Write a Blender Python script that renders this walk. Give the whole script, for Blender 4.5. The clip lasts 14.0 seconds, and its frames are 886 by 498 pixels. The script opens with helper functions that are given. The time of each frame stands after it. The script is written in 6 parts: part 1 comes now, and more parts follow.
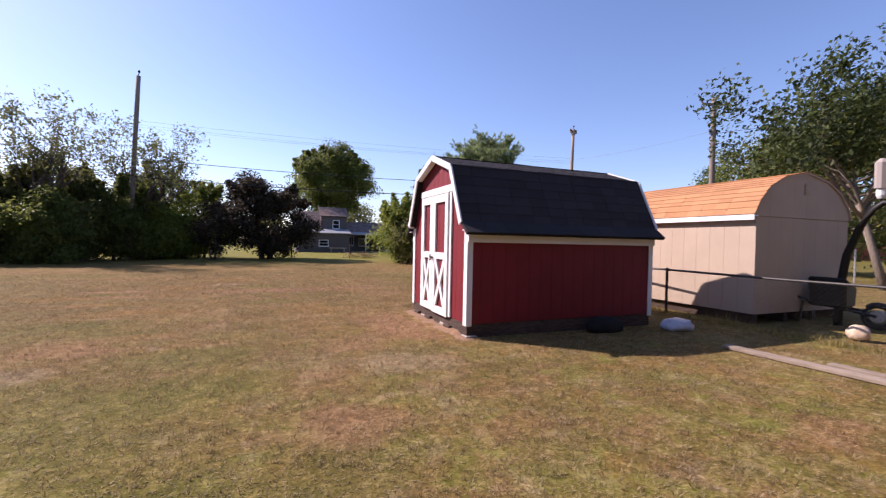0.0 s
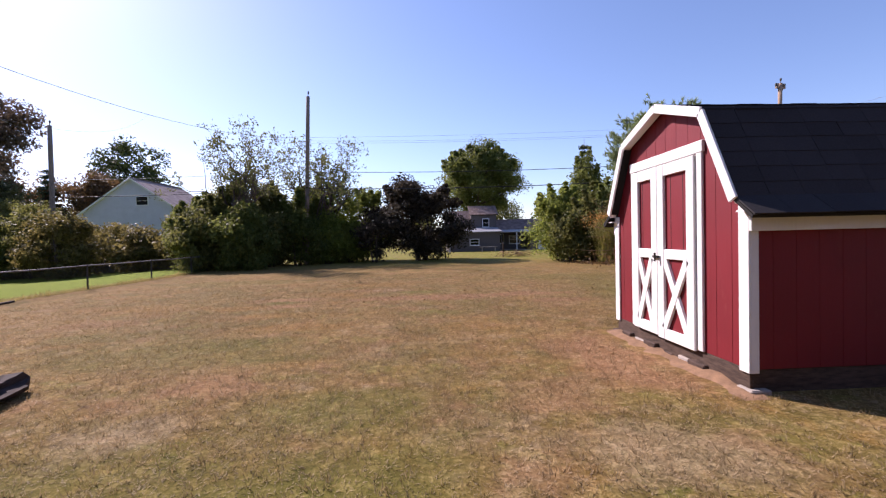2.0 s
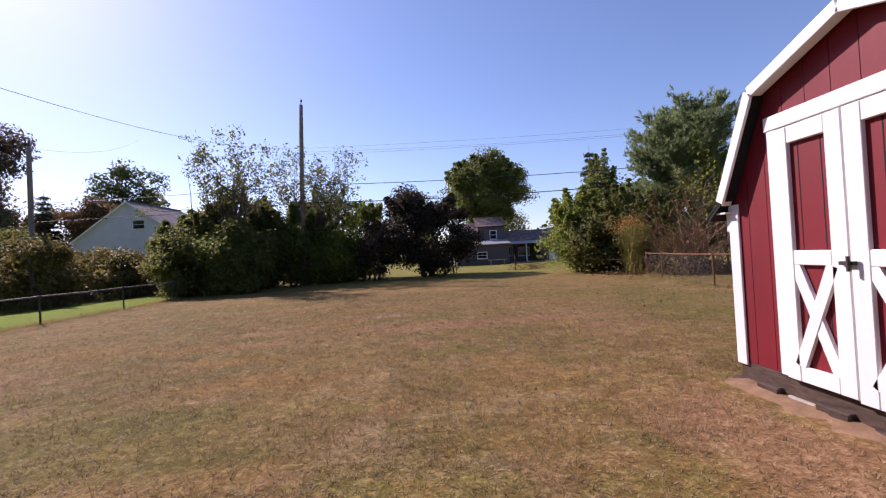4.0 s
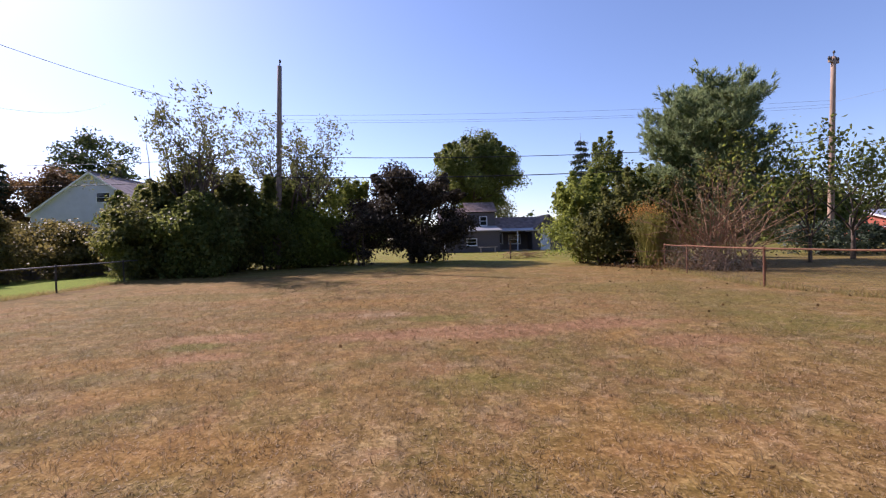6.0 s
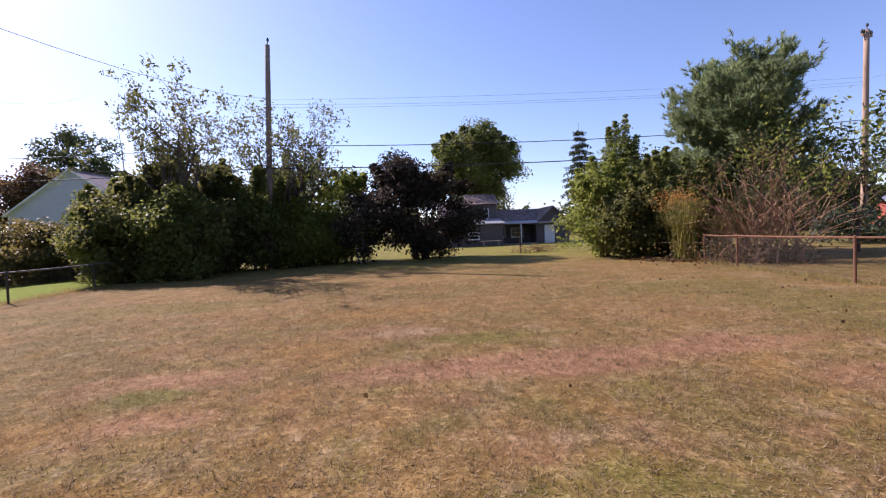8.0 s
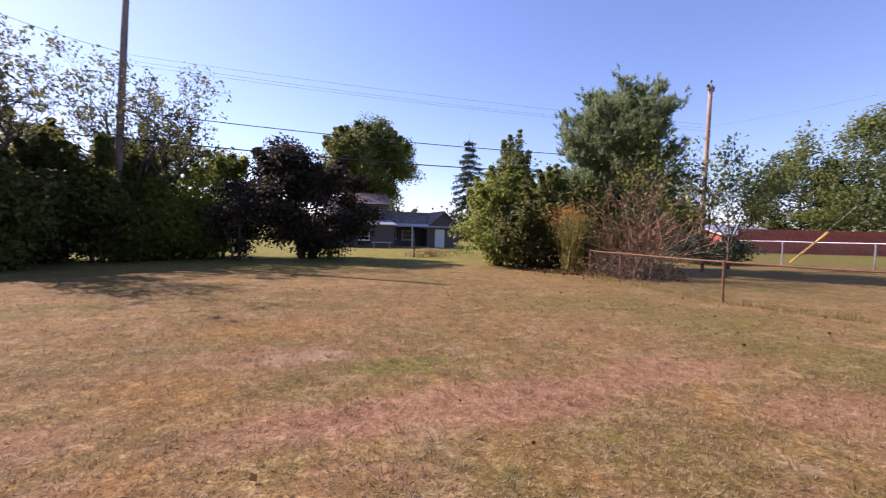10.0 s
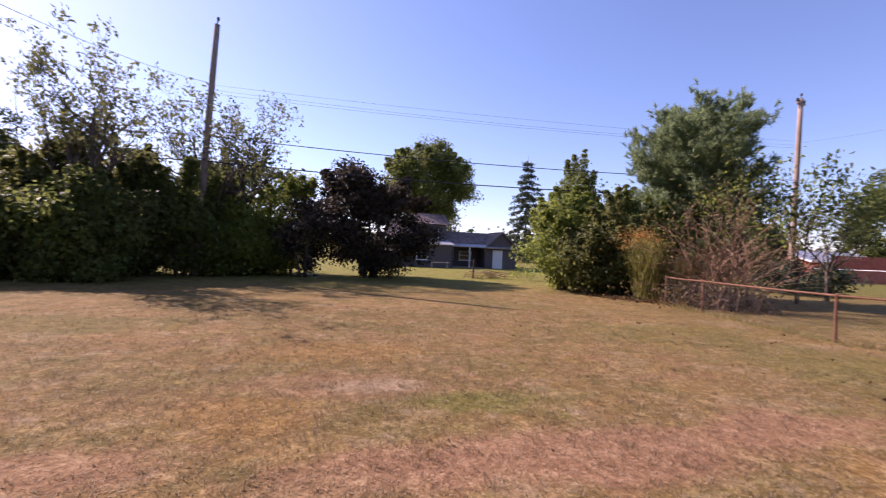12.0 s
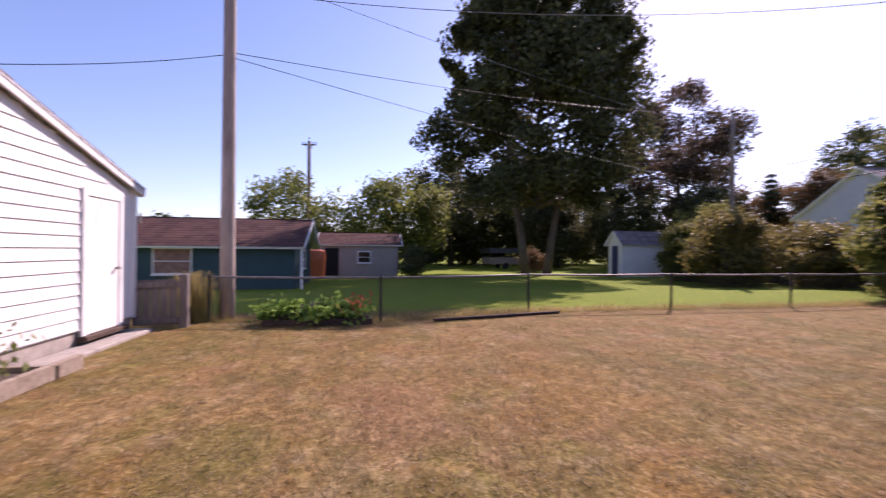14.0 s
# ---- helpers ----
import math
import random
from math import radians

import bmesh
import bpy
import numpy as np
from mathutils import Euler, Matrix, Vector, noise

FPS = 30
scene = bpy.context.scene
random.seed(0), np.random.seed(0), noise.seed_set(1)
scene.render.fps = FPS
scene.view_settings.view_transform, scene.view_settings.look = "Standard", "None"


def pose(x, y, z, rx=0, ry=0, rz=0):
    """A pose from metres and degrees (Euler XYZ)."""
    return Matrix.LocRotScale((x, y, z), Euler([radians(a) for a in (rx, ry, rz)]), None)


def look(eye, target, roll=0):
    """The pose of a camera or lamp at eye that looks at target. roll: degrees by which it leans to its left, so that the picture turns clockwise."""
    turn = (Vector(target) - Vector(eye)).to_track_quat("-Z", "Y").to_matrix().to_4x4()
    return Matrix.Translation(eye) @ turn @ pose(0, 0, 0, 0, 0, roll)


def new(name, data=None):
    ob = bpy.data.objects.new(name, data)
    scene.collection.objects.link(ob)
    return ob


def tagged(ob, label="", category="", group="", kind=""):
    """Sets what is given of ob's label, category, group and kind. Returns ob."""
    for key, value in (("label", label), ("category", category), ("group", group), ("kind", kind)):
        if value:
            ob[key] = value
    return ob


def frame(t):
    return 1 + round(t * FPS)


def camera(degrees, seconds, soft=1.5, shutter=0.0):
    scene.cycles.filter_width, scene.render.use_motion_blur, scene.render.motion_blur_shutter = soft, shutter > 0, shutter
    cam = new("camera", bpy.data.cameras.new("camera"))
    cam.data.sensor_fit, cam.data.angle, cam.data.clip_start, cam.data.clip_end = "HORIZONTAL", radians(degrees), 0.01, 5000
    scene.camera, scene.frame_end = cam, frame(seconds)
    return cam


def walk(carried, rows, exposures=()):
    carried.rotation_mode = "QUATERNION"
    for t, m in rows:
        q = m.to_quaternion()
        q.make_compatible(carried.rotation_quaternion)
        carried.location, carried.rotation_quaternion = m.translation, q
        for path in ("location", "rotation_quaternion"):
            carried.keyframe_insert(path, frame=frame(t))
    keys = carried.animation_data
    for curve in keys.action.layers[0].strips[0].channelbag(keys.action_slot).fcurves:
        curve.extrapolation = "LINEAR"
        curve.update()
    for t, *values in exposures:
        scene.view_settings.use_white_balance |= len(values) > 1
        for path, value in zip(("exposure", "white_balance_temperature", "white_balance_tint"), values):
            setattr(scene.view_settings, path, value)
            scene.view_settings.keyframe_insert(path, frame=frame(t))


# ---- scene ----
# ================= camera =================
cam = camera(92.2, 14.0, soft=1.2, shutter=0.14)
PATH = [
    (0, (0.174, -0.616, 1.385), (0.925, 1.238, 1.349), 1.2),
    (0.5, (0.159, -0.123, 1.403), (0.628, 1.818, 1.295), -0.4),
    (1, (0.144, 0.374, 1.4), (0.271, 2.368, 1.319), 0.3),
    (1.5, (0.067, 0.92, 1.382), (0.034, 2.92, 1.4), 0.7),
    (2, (0.05, 1.421, 1.379), (0.141, 3.418, 1.331), -1.4),
    (2.2, (0.03, 1.674, 1.39), (-0.007, 3.674, 1.434), -1.0),
    (4.3, (-0.053, 3.803, 1.312), (0.065, 5.8, 1.321), -4.1),
    (4.5, (-0.07, 4.014, 1.304), (0.083, 6.007, 1.252), -4.0),
    (5, (-0.178, 4.619, 1.311), (-0.219, 6.618, 1.267), -2.9),
    (5.5, (-0.333, 5.17, 1.275), (-0.261, 7.164, 1.15), -2.8),
    (6, (-0.419, 5.632, 1.296), (-0.267, 7.626, 1.25), -1.5),
    (6.5, (-0.504, 6.123, 1.323), (-0.557, 8.122, 1.273), -0.9),
    (7, (-0.625, 6.572, 1.304), (-0.601, 8.568, 1.17), -1.8),
    (9.3, (-1.178, 8.199, 1.341), (-0.879, 10.176, 1.366), -0.4),
    (9.5, (-1.159, 8.263, 1.358), (-0.838, 10.237, 1.348), 0.6),
    (10, (-1.161, 8.437, 1.353), (-0.459, 10.308, 1.28), 1.4),
    (10.5, (-1.277, 8.45, 1.36), (-0.305, 10.197, 1.299), 0.3),
    (11, (-1.35, 8.476, 1.366), (-0.324, 10.19, 1.273), 0.6),
    (11.5, (-1.366, 8.567, 1.379), (-0.493, 10.365, 1.306), 0.7),
    (12, (-1.328, 8.778, 1.392), (-0.873, 10.725, 1.404), 2.5),
    (12.3, (-1.320, 9.0, 1.425), (-1.322, 11.0, 1.424), 2.3),
    (12.5, (-1.330, 9.025, 1.400), (-1.688, 10.993, 1.415), 1.6),
    (13, (-1.539, 9.082, 1.383), (-2.584, 10.787, 1.393), -0.2),
    (13.5, (-1.774, 9.058, 1.352), (-3.255, 10.4, 1.397), -0.9),
    (13.8, (-2.153, 9.01, 1.286), (-3.967, 9.852, 1.317), 0.0),
    (14, (-2.297, 8.966, 1.286), (-4.265, 9.325, 1.294), 0.5),
]
walk(cam, [(t, look(eye, target, roll)) for t, eye, target, roll in PATH],
     exposures=((0.0, 0.68, 6300, 32), (2.2, 0.68, 6300, 33), (4.5, 0.37, 6250, 34), (5.1, 0.58, 6250, 33), (7.0, 0.68, 6250, 34), (10.5, 0.86, 6200, 40), (14.0, 0.75, 6500, 45)))

# ================= light =================
SUN_AZ, SUN_EL = radians(-48.0), radians(38.4)
world = bpy.data.worlds.new("sky")
scene.world = world
world.use_nodes = True
wn = world.node_tree
wn.nodes.clear()
sky = wn.nodes.new("ShaderNodeTexSky")
sky.sky_type = "NISHITA"
sky.sun_disc = False
sky.sun_elevation, sky.sun_rotation = SUN_EL, SUN_AZ
sky.air_density, sky.dust_density, sky.ozone_density = 1.0, 0.47, 3.8
bgn = wn.nodes.new("ShaderNodeBackground")
bgn.inputs["Strength"].default_value = 0.116
won = wn.nodes.new("ShaderNodeOutputWorld")
wn.links.new(sky.outputs["Color"], bgn.inputs["Color"])
wn.links.new(bgn.outputs["Background"], won.inputs["Surface"])
sun = new("sun", bpy.data.lights.new("sun", "SUN"))
sun.data.energy, sun.data.angle, sun.data.color = 5.0, radians(0.53), (1.0, 0.93, 0.82)
to_sun = Vector((math.sin(SUN_AZ) * math.cos(SUN_EL), math.cos(SUN_AZ) * math.cos(SUN_EL), math.sin(SUN_EL)))
sun.matrix_world = look(to_sun * 60, (0, 0, 0))


# ================= materials =================
class Nodes:
    def __init__(self, name):
        self.m = bpy.data.materials.new(name)
        self.m.use_nodes = True
        self.t = self.m.node_tree
        self.t.nodes.clear()
        self.out = self.t.nodes.new("ShaderNodeOutputMaterial")
        self.pos = self.t.nodes.new("ShaderNodeNewGeometry")

    def add(self, kind, **props):
        n = self.t.nodes.new(kind)
        for k, v in props.items():
            n.inputs[k].default_value = v
        return n

    def link(self, a, b):
        self.t.links.new(a, b)

    def noise(self, scale, detail=3.0, rough=0.55, stretch=None, source=None):
        n = self.add("ShaderNodeTexNoise", Scale=scale, Detail=detail, Roughness=rough)
        v = source or self.pos.outputs["Position"]
        if stretch:
            mp = self.t.nodes.new("ShaderNodeMapping")
            mp.inputs["Scale"].default_value = stretch
            self.link(v, mp.inputs["Vector"])
            v = mp.outputs["Vector"]
        self.link(v, n.inputs["Vector"])
        return n.outputs["Fac"]

    def ramp(self, fac, stops):
        r = self.t.nodes.new("ShaderNodeValToRGB")
        e = r.color_ramp.elements
        while len(e) < len(stops):
            e.new(0.5)
        for el, (p, c) in zip(e, stops):
            el.position = p
            el.color = (*c, 1) if len(c) == 3 else c
        self.link(fac, r.inputs["Fac"])
        return r.outputs["Color"]

    def grey(self, fac, lo, hi):
        mr = self.t.nodes.new("ShaderNodeMapRange")
        mr.inputs["From Min"].default_value, mr.inputs["From Max"].default_value = lo, hi
        self.link(fac, mr.inputs["Value"])
        return mr.outputs["Result"]

    def mix(self, fac, a, b, blend="MIX"):
        n = self.t.nodes.new("ShaderNodeMix")
        n.data_type, n.blend_type = "RGBA", blend
        for s, v in ((n.inputs["Factor"], fac), (n.inputs[6], a), (n.inputs[7], b)):
            if isinstance(v, (int, float)):
                s.default_value = v
            elif isinstance(v, tuple):
                s.default_value = (*v, 1)
            else:
                self.link(v, s)
        return n.outputs[2]

    def math(self, op, a, b=0.0):
        n = self.t.nodes.new("ShaderNodeMath")
        n.operation = op
        for s, v in ((n.inputs[0], a), (n.inputs[1], b)):
            if isinstance(v, (int, float)):
                s.default_value = v
            else:
                self.link(v, s)
        return n.outputs[0]

    def surface(self, color, rough=0.7, metal=0.0, bump=None, strength=0.3, distance=0.01, spec=0.4, translucent=None, t_amount=0.35):
        p = self.t.nodes.new("ShaderNodeBsdfPrincipled")
        p.inputs["Metallic"].default_value = metal
        p.inputs["Specular IOR Level"].default_value = spec
        for s, v in ((p.inputs["Base Color"], color), (p.inputs["Roughness"], rough)):
            if isinstance(v, (int, float)):
                s.default_value = v
            elif isinstance(v, tuple):
                s.default_value = (*v, 1)
            else:
                self.link(v, s)
        if bump is not None:
            b = self.t.nodes.new("ShaderNodeBump")
            b.inputs["Strength"].default_value, b.inputs["Distance"].default_value = strength, distance
            self.link(bump, b.inputs["Height"])
            self.link(b.outputs["Normal"], p.inputs["Normal"])
        shader = p.outputs["BSDF"]
        if translucent is not None:
            tr = self.t.nodes.new("ShaderNodeBsdfTranslucent")
            self.link(translucent, tr.inputs["Color"])
            mx = self.t.nodes.new("ShaderNodeMixShader")
            mx.inputs["Fac"].default_value = t_amount
            self.link(shader, mx.inputs[1])
            self.link(tr.outputs["BSDF"], mx.inputs[2])
            shader = mx.outputs["Shader"]
        self.link(shader, self.out.inputs["Surface"])
        return self.m


def paint(name, color, dirt=0.25, rough=0.6, grain=(18, 18, 2.0), wear=None):
    """Painted boards: faint grain, grime at two scales, some worn spots."""
    n = Nodes(name)
    big = n.noise(1.3, 4)
    fine = n.noise(3.0, 5, 0.6, grain)
    rnd = n.t.nodes.new("ShaderNodeObjectInfo").outputs["Random"]
    dark = tuple(c * 0.62 for c in color)
    c = n.mix(n.grey(big, 0.35, 0.75), color, dark)
    c = n.mix(dirt, color, c)
    c = n.mix(n.math("MULTIPLY", n.grey(fine, 0.5, 0.8), 0.28), c, tuple(x * 0.72 for x in color))
    c = n.mix(n.math("MULTIPLY", rnd, 0.12), c, tuple(x * 0.7 for x in color))
    if wear:
        spots = n.noise(7.0, 6, 0.7, (1.0, 1.0, 0.35))
        c = n.mix(n.math("MULTIPLY", n.grey(spots, 0.60, 0.70), 0.7), c, wear)
    return n.surface(c, rough, bump=fine, strength=0.25, distance=0.004)


def plain(name, color, rough=0.6, metal=0.0, vary=0.3, scale=6.0, spec=0.4):
    n = Nodes(name)
    a = n.noise(scale, 4)
    b = n.noise(scale * 9, 3)
    f = n.math("ADD", n.math("MULTIPLY", a, 0.6), n.math("MULTIPLY", b, 0.4))
    c = n.ramp(f, [(0.3, tuple(x * (1 - vary) for x in color)), (0.7, tuple(min(1, x * (1 + vary)) for x in color))])
    return n.surface(c, rough, metal, bump=b, strength=0.15, distance=0.004, spec=spec)


def timber(name, light, dark, stretch=(14, 14, 1.2)):
    n = Nodes(name)
    g = n.noise(2.5, 6, 0.65, stretch)
    b = n.noise(1.1, 3)
    f = n.math("ADD", n.math("MULTIPLY", g, 0.75), n.math("MULTIPLY", b, 0.25))
    c = n.ramp(f, [(0.32, dark), (0.5, tuple((x + y) / 2 for x, y in zip(light, dark))), (0.68, light)])
    return n.surface(c, 0.85, bump=g, strength=0.6, distance=0.01, spec=0.2)


def shingle(name, light, dark):
    n = Nodes(name)
    rnd = n.t.nodes.new("ShaderNodeObjectInfo").outputs["Random"]
    isl = n.pos.outputs["Random Per Island"]
    g = n.noise(60, 3)
    b = n.noise(0.8, 4)
    f = n.math("ADD", n.math("MULTIPLY", isl, 0.3), n.math("ADD", n.math("MULTIPLY", b, 0.35), n.math("MULTIPLY", g, 0.35)))
    f = n.math("ADD", f, n.math("MULTIPLY", n.math("SUBTRACT", rnd, 0.5), 0.16))
    return n.surface(n.ramp(f, [(0.25, dark), (0.75, light)]), 0.9, bump=g, strength=0.5, distance=0.004, spec=0.15)


def leaf(name, dark, mid, light, t=0.42, patch=0.5, spec=0.22):
    n = Nodes(name)
    isl = n.pos.outputs["Random Per Island"]
    b = n.noise(patch, 3)
    f = n.math("ADD", n.math("MULTIPLY", isl, 0.55), n.math("MULTIPLY", b, 0.5))
    c = n.ramp(f, [(0.22, dark), (0.5, mid), (0.85, light)])
    thin = n.mix(0.5, c, tuple(min(1, x * 1.6) for x in light), "MIX")
    return n.surface(c, 0.58, spec=spec, translucent=thin, t_amount=t)


def lawn_colour(n):
    """Dry late-summer lawn: straw, olive and reddish thatch in patches, greener by the neighbours."""
    sep = n.t.nodes.new("ShaderNodeSeparateXYZ")
    n.link(n.pos.outputs["Position"], sep.inputs["Vector"])
    x, y = sep.outputs["X"], sep.outputs["Y"]
    big = n.noise(0.28, 4, 0.6)
    mid = n.noise(1.1, 5, 0.65)
    fine = n.noise(9.0, 4, 0.7)
    speck = n.noise(55.0, 4, 0.75)
    tuft = n.noise(3.6, 4, 0.65)
    clump = n.noise(24.0, 3, 0.6)
    f = n.math("ADD", n.math("MULTIPLY", mid, 0.10), n.math("MULTIPLY", tuft, 0.16))
    f = n.math("ADD", f, n.math("ADD", n.math("MULTIPLY", fine, 0.26), n.math("MULTIPLY", clump, 0.24)))
    f = n.math("ADD", f, n.math("MULTIPLY", speck, 0.24))
    straw = n.ramp(f, [(0.37, (0.062, 0.036, 0.012)), (0.5, (0.2021, 0.1247, 0.043)), (0.63, (0.5074, 0.3501, 0.1522))])
    olive = n.ramp(f, [(0.37, (0.036, 0.031, 0.008)), (0.5, (0.1161, 0.09288, 0.02494)), (0.63, (0.3552, 0.2689, 0.1015))])
    red = n.ramp(f, [(0.37, (0.085, 0.042, 0.023)), (0.5, (0.262, 0.142, 0.070)), (0.63, (0.53, 0.34, 0.195))])
    green = n.ramp(f, [(0.30, (0.085, 0.125, 0.010)), (0.5, (0.185, 0.245, 0.022)), (0.70, (0.29, 0.35, 0.05))])

    def blob(cx, cy, rx, ry, soft=0.6):
        dx = n.math("DIVIDE", n.math("SUBTRACT", x, cx), rx)
        dy = n.math("DIVIDE", n.math("SUBTRACT", y, cy), ry)
        d = n.math("SQRT", n.math("ADD", n.math("MULTIPLY", dx, dx), n.math("MULTIPLY", dy, dy)))
        d = n.math("ADD", d, n.math("MULTIPLY", n.math("SUBTRACT", mid, 0.5), 2.2))
        return n.grey(d, 1.0 + soft / 2, 1.0 - soft / 2)

    c = n.mix(n.math("MULTIPLY", n.grey(big, 0.45, 0.66), 0.8), straw, olive)
    # greener towards the near end of the yard and past the hedge
    c = n.mix(n.math("MULTIPLY", n.math("MULTIPLY", n.grey(y, 6.5, 1.5), n.grey(mid, 0.40, 0.60)), 0.7), c, n.mix(0.35, olive, green))
    c = n.mix(n.math("MULTIPLY", n.grey(y, 22.0, 30.0), 0.55), c, green)
    # bleached straw and small green tufts
    shift = n.t.nodes.new("ShaderNodeVectorMath")
    shift.inputs[1].default_value = (31.0, 17.0, 0.0)
    n.link(n.pos.outputs["Position"], shift.inputs[0])
    pale = n.noise(0.9, 5, 0.65, source=shift.outputs["Vector"])
    tufts = n.noise(1.9, 5, 0.7, source=shift.outputs["Vector"])
    bleached = n.ramp(f, [(0.37, (0.11, 0.078, 0.042)), (0.5, (0.3096, 0.2279, 0.1333)), (0.63, (0.6089, 0.477, 0.3044))])
    c = n.mix(n.math("MULTIPLY", n.grey(pale, 0.54, 0.74), 0.5), c, bleached)
    rusty = n.noise(0.75, 5, 0.7, source=shift.outputs["Vector"])
    c = n.mix(n.math("MULTIPLY", n.grey(rusty, 0.40, 0.30), 0.6), c, red)
    near = n.math("ADD", n.math("MULTIPLY", n.grey(y, 8.0, 2.0), 0.35), 0.30)
    c = n.mix(n.math("MULTIPLY", n.grey(tufts, 0.54, 0.66), near), c, n.mix(0.45, olive, green))
    orange = n.ramp(f, [(0.37, (0.080, 0.042, 0.012)), (0.5, (0.235, 0.128, 0.034)), (0.63, (0.50, 0.31, 0.11))])
    # small mottled patches of pink thatch, orange straw and olive all over the yard
    for dx, dy, scale, lo, hi, k, tone in ((7.0, 3.0, 1.5, 0.52, 0.66, 0.55, red), (13.0, 41.0, 1.3, 0.53, 0.66, 0.55, orange), (53.0, 5.0, 1.2, 0.51, 0.64, 0.7, olive), (71.0, 29.0, 2.6, 0.55, 0.68, 0.5, bleached)):
        off = n.t.nodes.new("ShaderNodeVectorMath")
        off.inputs[1].default_value = (dx, dy, 0.0)
        n.link(n.pos.outputs["Position"], off.inputs[0])
        spot = n.noise(scale, 5, 0.68, source=off.outputs["Vector"])
        c = n.mix(n.math("MULTIPLY", n.grey(spot, lo, hi), k), c, tone)
    # rusty thatch, in a band across the yard and in single spots
    for cx, cy, rx, ry, k in ((0.4, 11.5, 1.6, 0.42, 0.95), (2.5, 11.65, 1.1, 0.36, 0.9), (-1.1, 11.4, 0.7, 0.3, 0.7), (-3.15, 11.75, 0.65, 0.32, 0.8), (2.9, 10.5, 0.6, 0.3, 0.75), (-2.85, 10.7, 0.45, 0.2, 0.75),
                              (2.15, 6.1, 0.5, 1.1, 0.85), (-2.1, 5.7, 0.5, 0.35, 0.6), (0.8, 2.6, 0.5, 0.35, 0.6), (1.1, 5.0, 0.5, 0.4, 0.5), (-1.2, 13.2, 0.9, 0.45, 0.55), (-5.7, 9.2, 0.8, 0.5, 0.5)):
        c = n.mix(n.math("MULTIPLY", blob(cx, cy, rx, ry), k), c, red)
    for cx, cy, rx, ry, k in ((-2.0, 12.5, 0.7, 0.4, 0.6), (-1.6, 14.6, 1.3, 0.6, 0.55), (-3.95, 10.6, 0.6, 0.35, 0.7), (-1.9, 8.4, 0.8, 0.35, 0.6), (-2.6, 9.6, 0.8, 0.3, 0.5), (-6.2, 11.0, 1.2, 0.6, 0.5), (1.0, 8.0, 0.8, 0.4, 0.4)):
        c = n.mix(n.math("MULTIPLY", blob(cx, cy, rx, ry), k), c, orange)
    # darker green tufts
    tuft_shade_green = n.mix(0.14, olive, green)
    for cx, cy, rx, ry, k in ((0.1, 12.6, 0.75, 0.28, 0.85), (-3.2, 11.3, 0.35, 0.2, 0.95), (0.2, 9.4, 0.6, 0.3, 0.5), (-0.7, 4.9, 0.7, 0.5, 0.7), (-0.5, 3.6, 0.6, 0.35, 0.7), (-0.3, 3.9, 0.6, 0.4, 0.6), (-2.6, 7.3, 0.5, 0.3, 0.6),
                              (-5.0, 8.1, 0.7, 0.35, 0.5), (-1.5, 1.6, 1.8, 1.0, 0.85), (-2.0, 3.2, 1.4, 1.1, 0.7), (-3.0, 7.0, 1.5, 0.8, 0.55), (-6.5, 16.5, 2.5, 0.9, 0.4), (4.8, 16.0, 2.0, 1.0, 0.4), (5.6, 13.4, 1.4, 1.2, 0.5), (5.0, 11.3, 1.0, 0.8, 0.5)):
        c = n.mix(n.math("MULTIPLY", blob(cx, cy, rx, ry), k), c, tuft_shade_green)
    for cx, cy, rx, ry, k in ((-0.95, 13.15, 0.45, 0.2, 0.6), (1.6, 4.0, 0.6, 0.4, 0.5), (-2.2, 4.6, 0.4, 0.3, 0.5)):
        c = n.mix(n.math("MULTIPLY", blob(cx, cy, rx, ry), k), c, bleached)
    edge = n.math("ADD", x, n.math("MULTIPLY", n.math("SUBTRACT", mid, 0.5), 1.6))
    c = n.mix(n.grey(edge, -11.0, -11.9), c, green)
    c = n.mix(n.math("MULTIPLY", n.grey(edge, 8.4, 9.4), 0.25), c, olive)
    # far right lawn in the tufts' duller green: shade there put into the colour
    c = n.mix(n.math("MULTIPLY", n.grey(edge, 20.0, 30.0), 0.75), c, tuft_shade_green)
    c = n.mix(1.0, c, (0.88, 0.875, 0.87), "MULTIPLY")
    return c, f


nl = Nodes("lawn")
lc, lf = lawn_colour(nl)
M_LAWN = nl.surface(lc, 0.95, bump=lf, strength=0.9, distance=0.03, spec=0.08)
nb = Nodes("grass_blades")
bc, bf = lawn_colour(nb)
bc = nb.mix(nb.pos.outputs["Random Per Island"], nb.mix(0.22, bc, (0.10, 0.065, 0.03)), nb.mix(0.50, bc, (0.66, 0.51, 0.32)), "MIX")
M_BLADE = nb.surface(bc, 0.7, spec=0.2, translucent=nb.mix(0.3, bc, (0.6, 0.44, 0.2)), t_amount=0.35)

M_RED = paint("red_barn_paint", (0.19, 0.0085, 0.0145), 0.6, 0.6, wear=(0.19, 0.022, 0.022))
M_WHITE = paint("white_trim_paint", (0.80, 0.79, 0.76), 0.25, 0.5)
M_SIDING = paint("white_siding", (0.80, 0.79, 0.78), 0.15, 0.4, grain=(1.5, 1.5, 30))
M_BEIGE = paint("beige_siding", (0.50, 0.385, 0.28), 0.3, 0.7)
M_ROOF_BLACK = shingle("black_shingles", (0.052, 0.048, 0.050), (0.020, 0.018, 0.019))
M_ROOF_TAN = shingle("tan_shingles", (0.52, 0.27, 0.13), (0.26, 0.12, 0.055))
M_ROOF_BROWN = shingle("brown_shingles", (0.13, 0.066, 0.054), (0.06, 0.03, 0.027))
M_ROOF_GREY = shingle("grey_shingles", (0.30, 0.25, 0.25), (0.15, 0.12, 0.12))
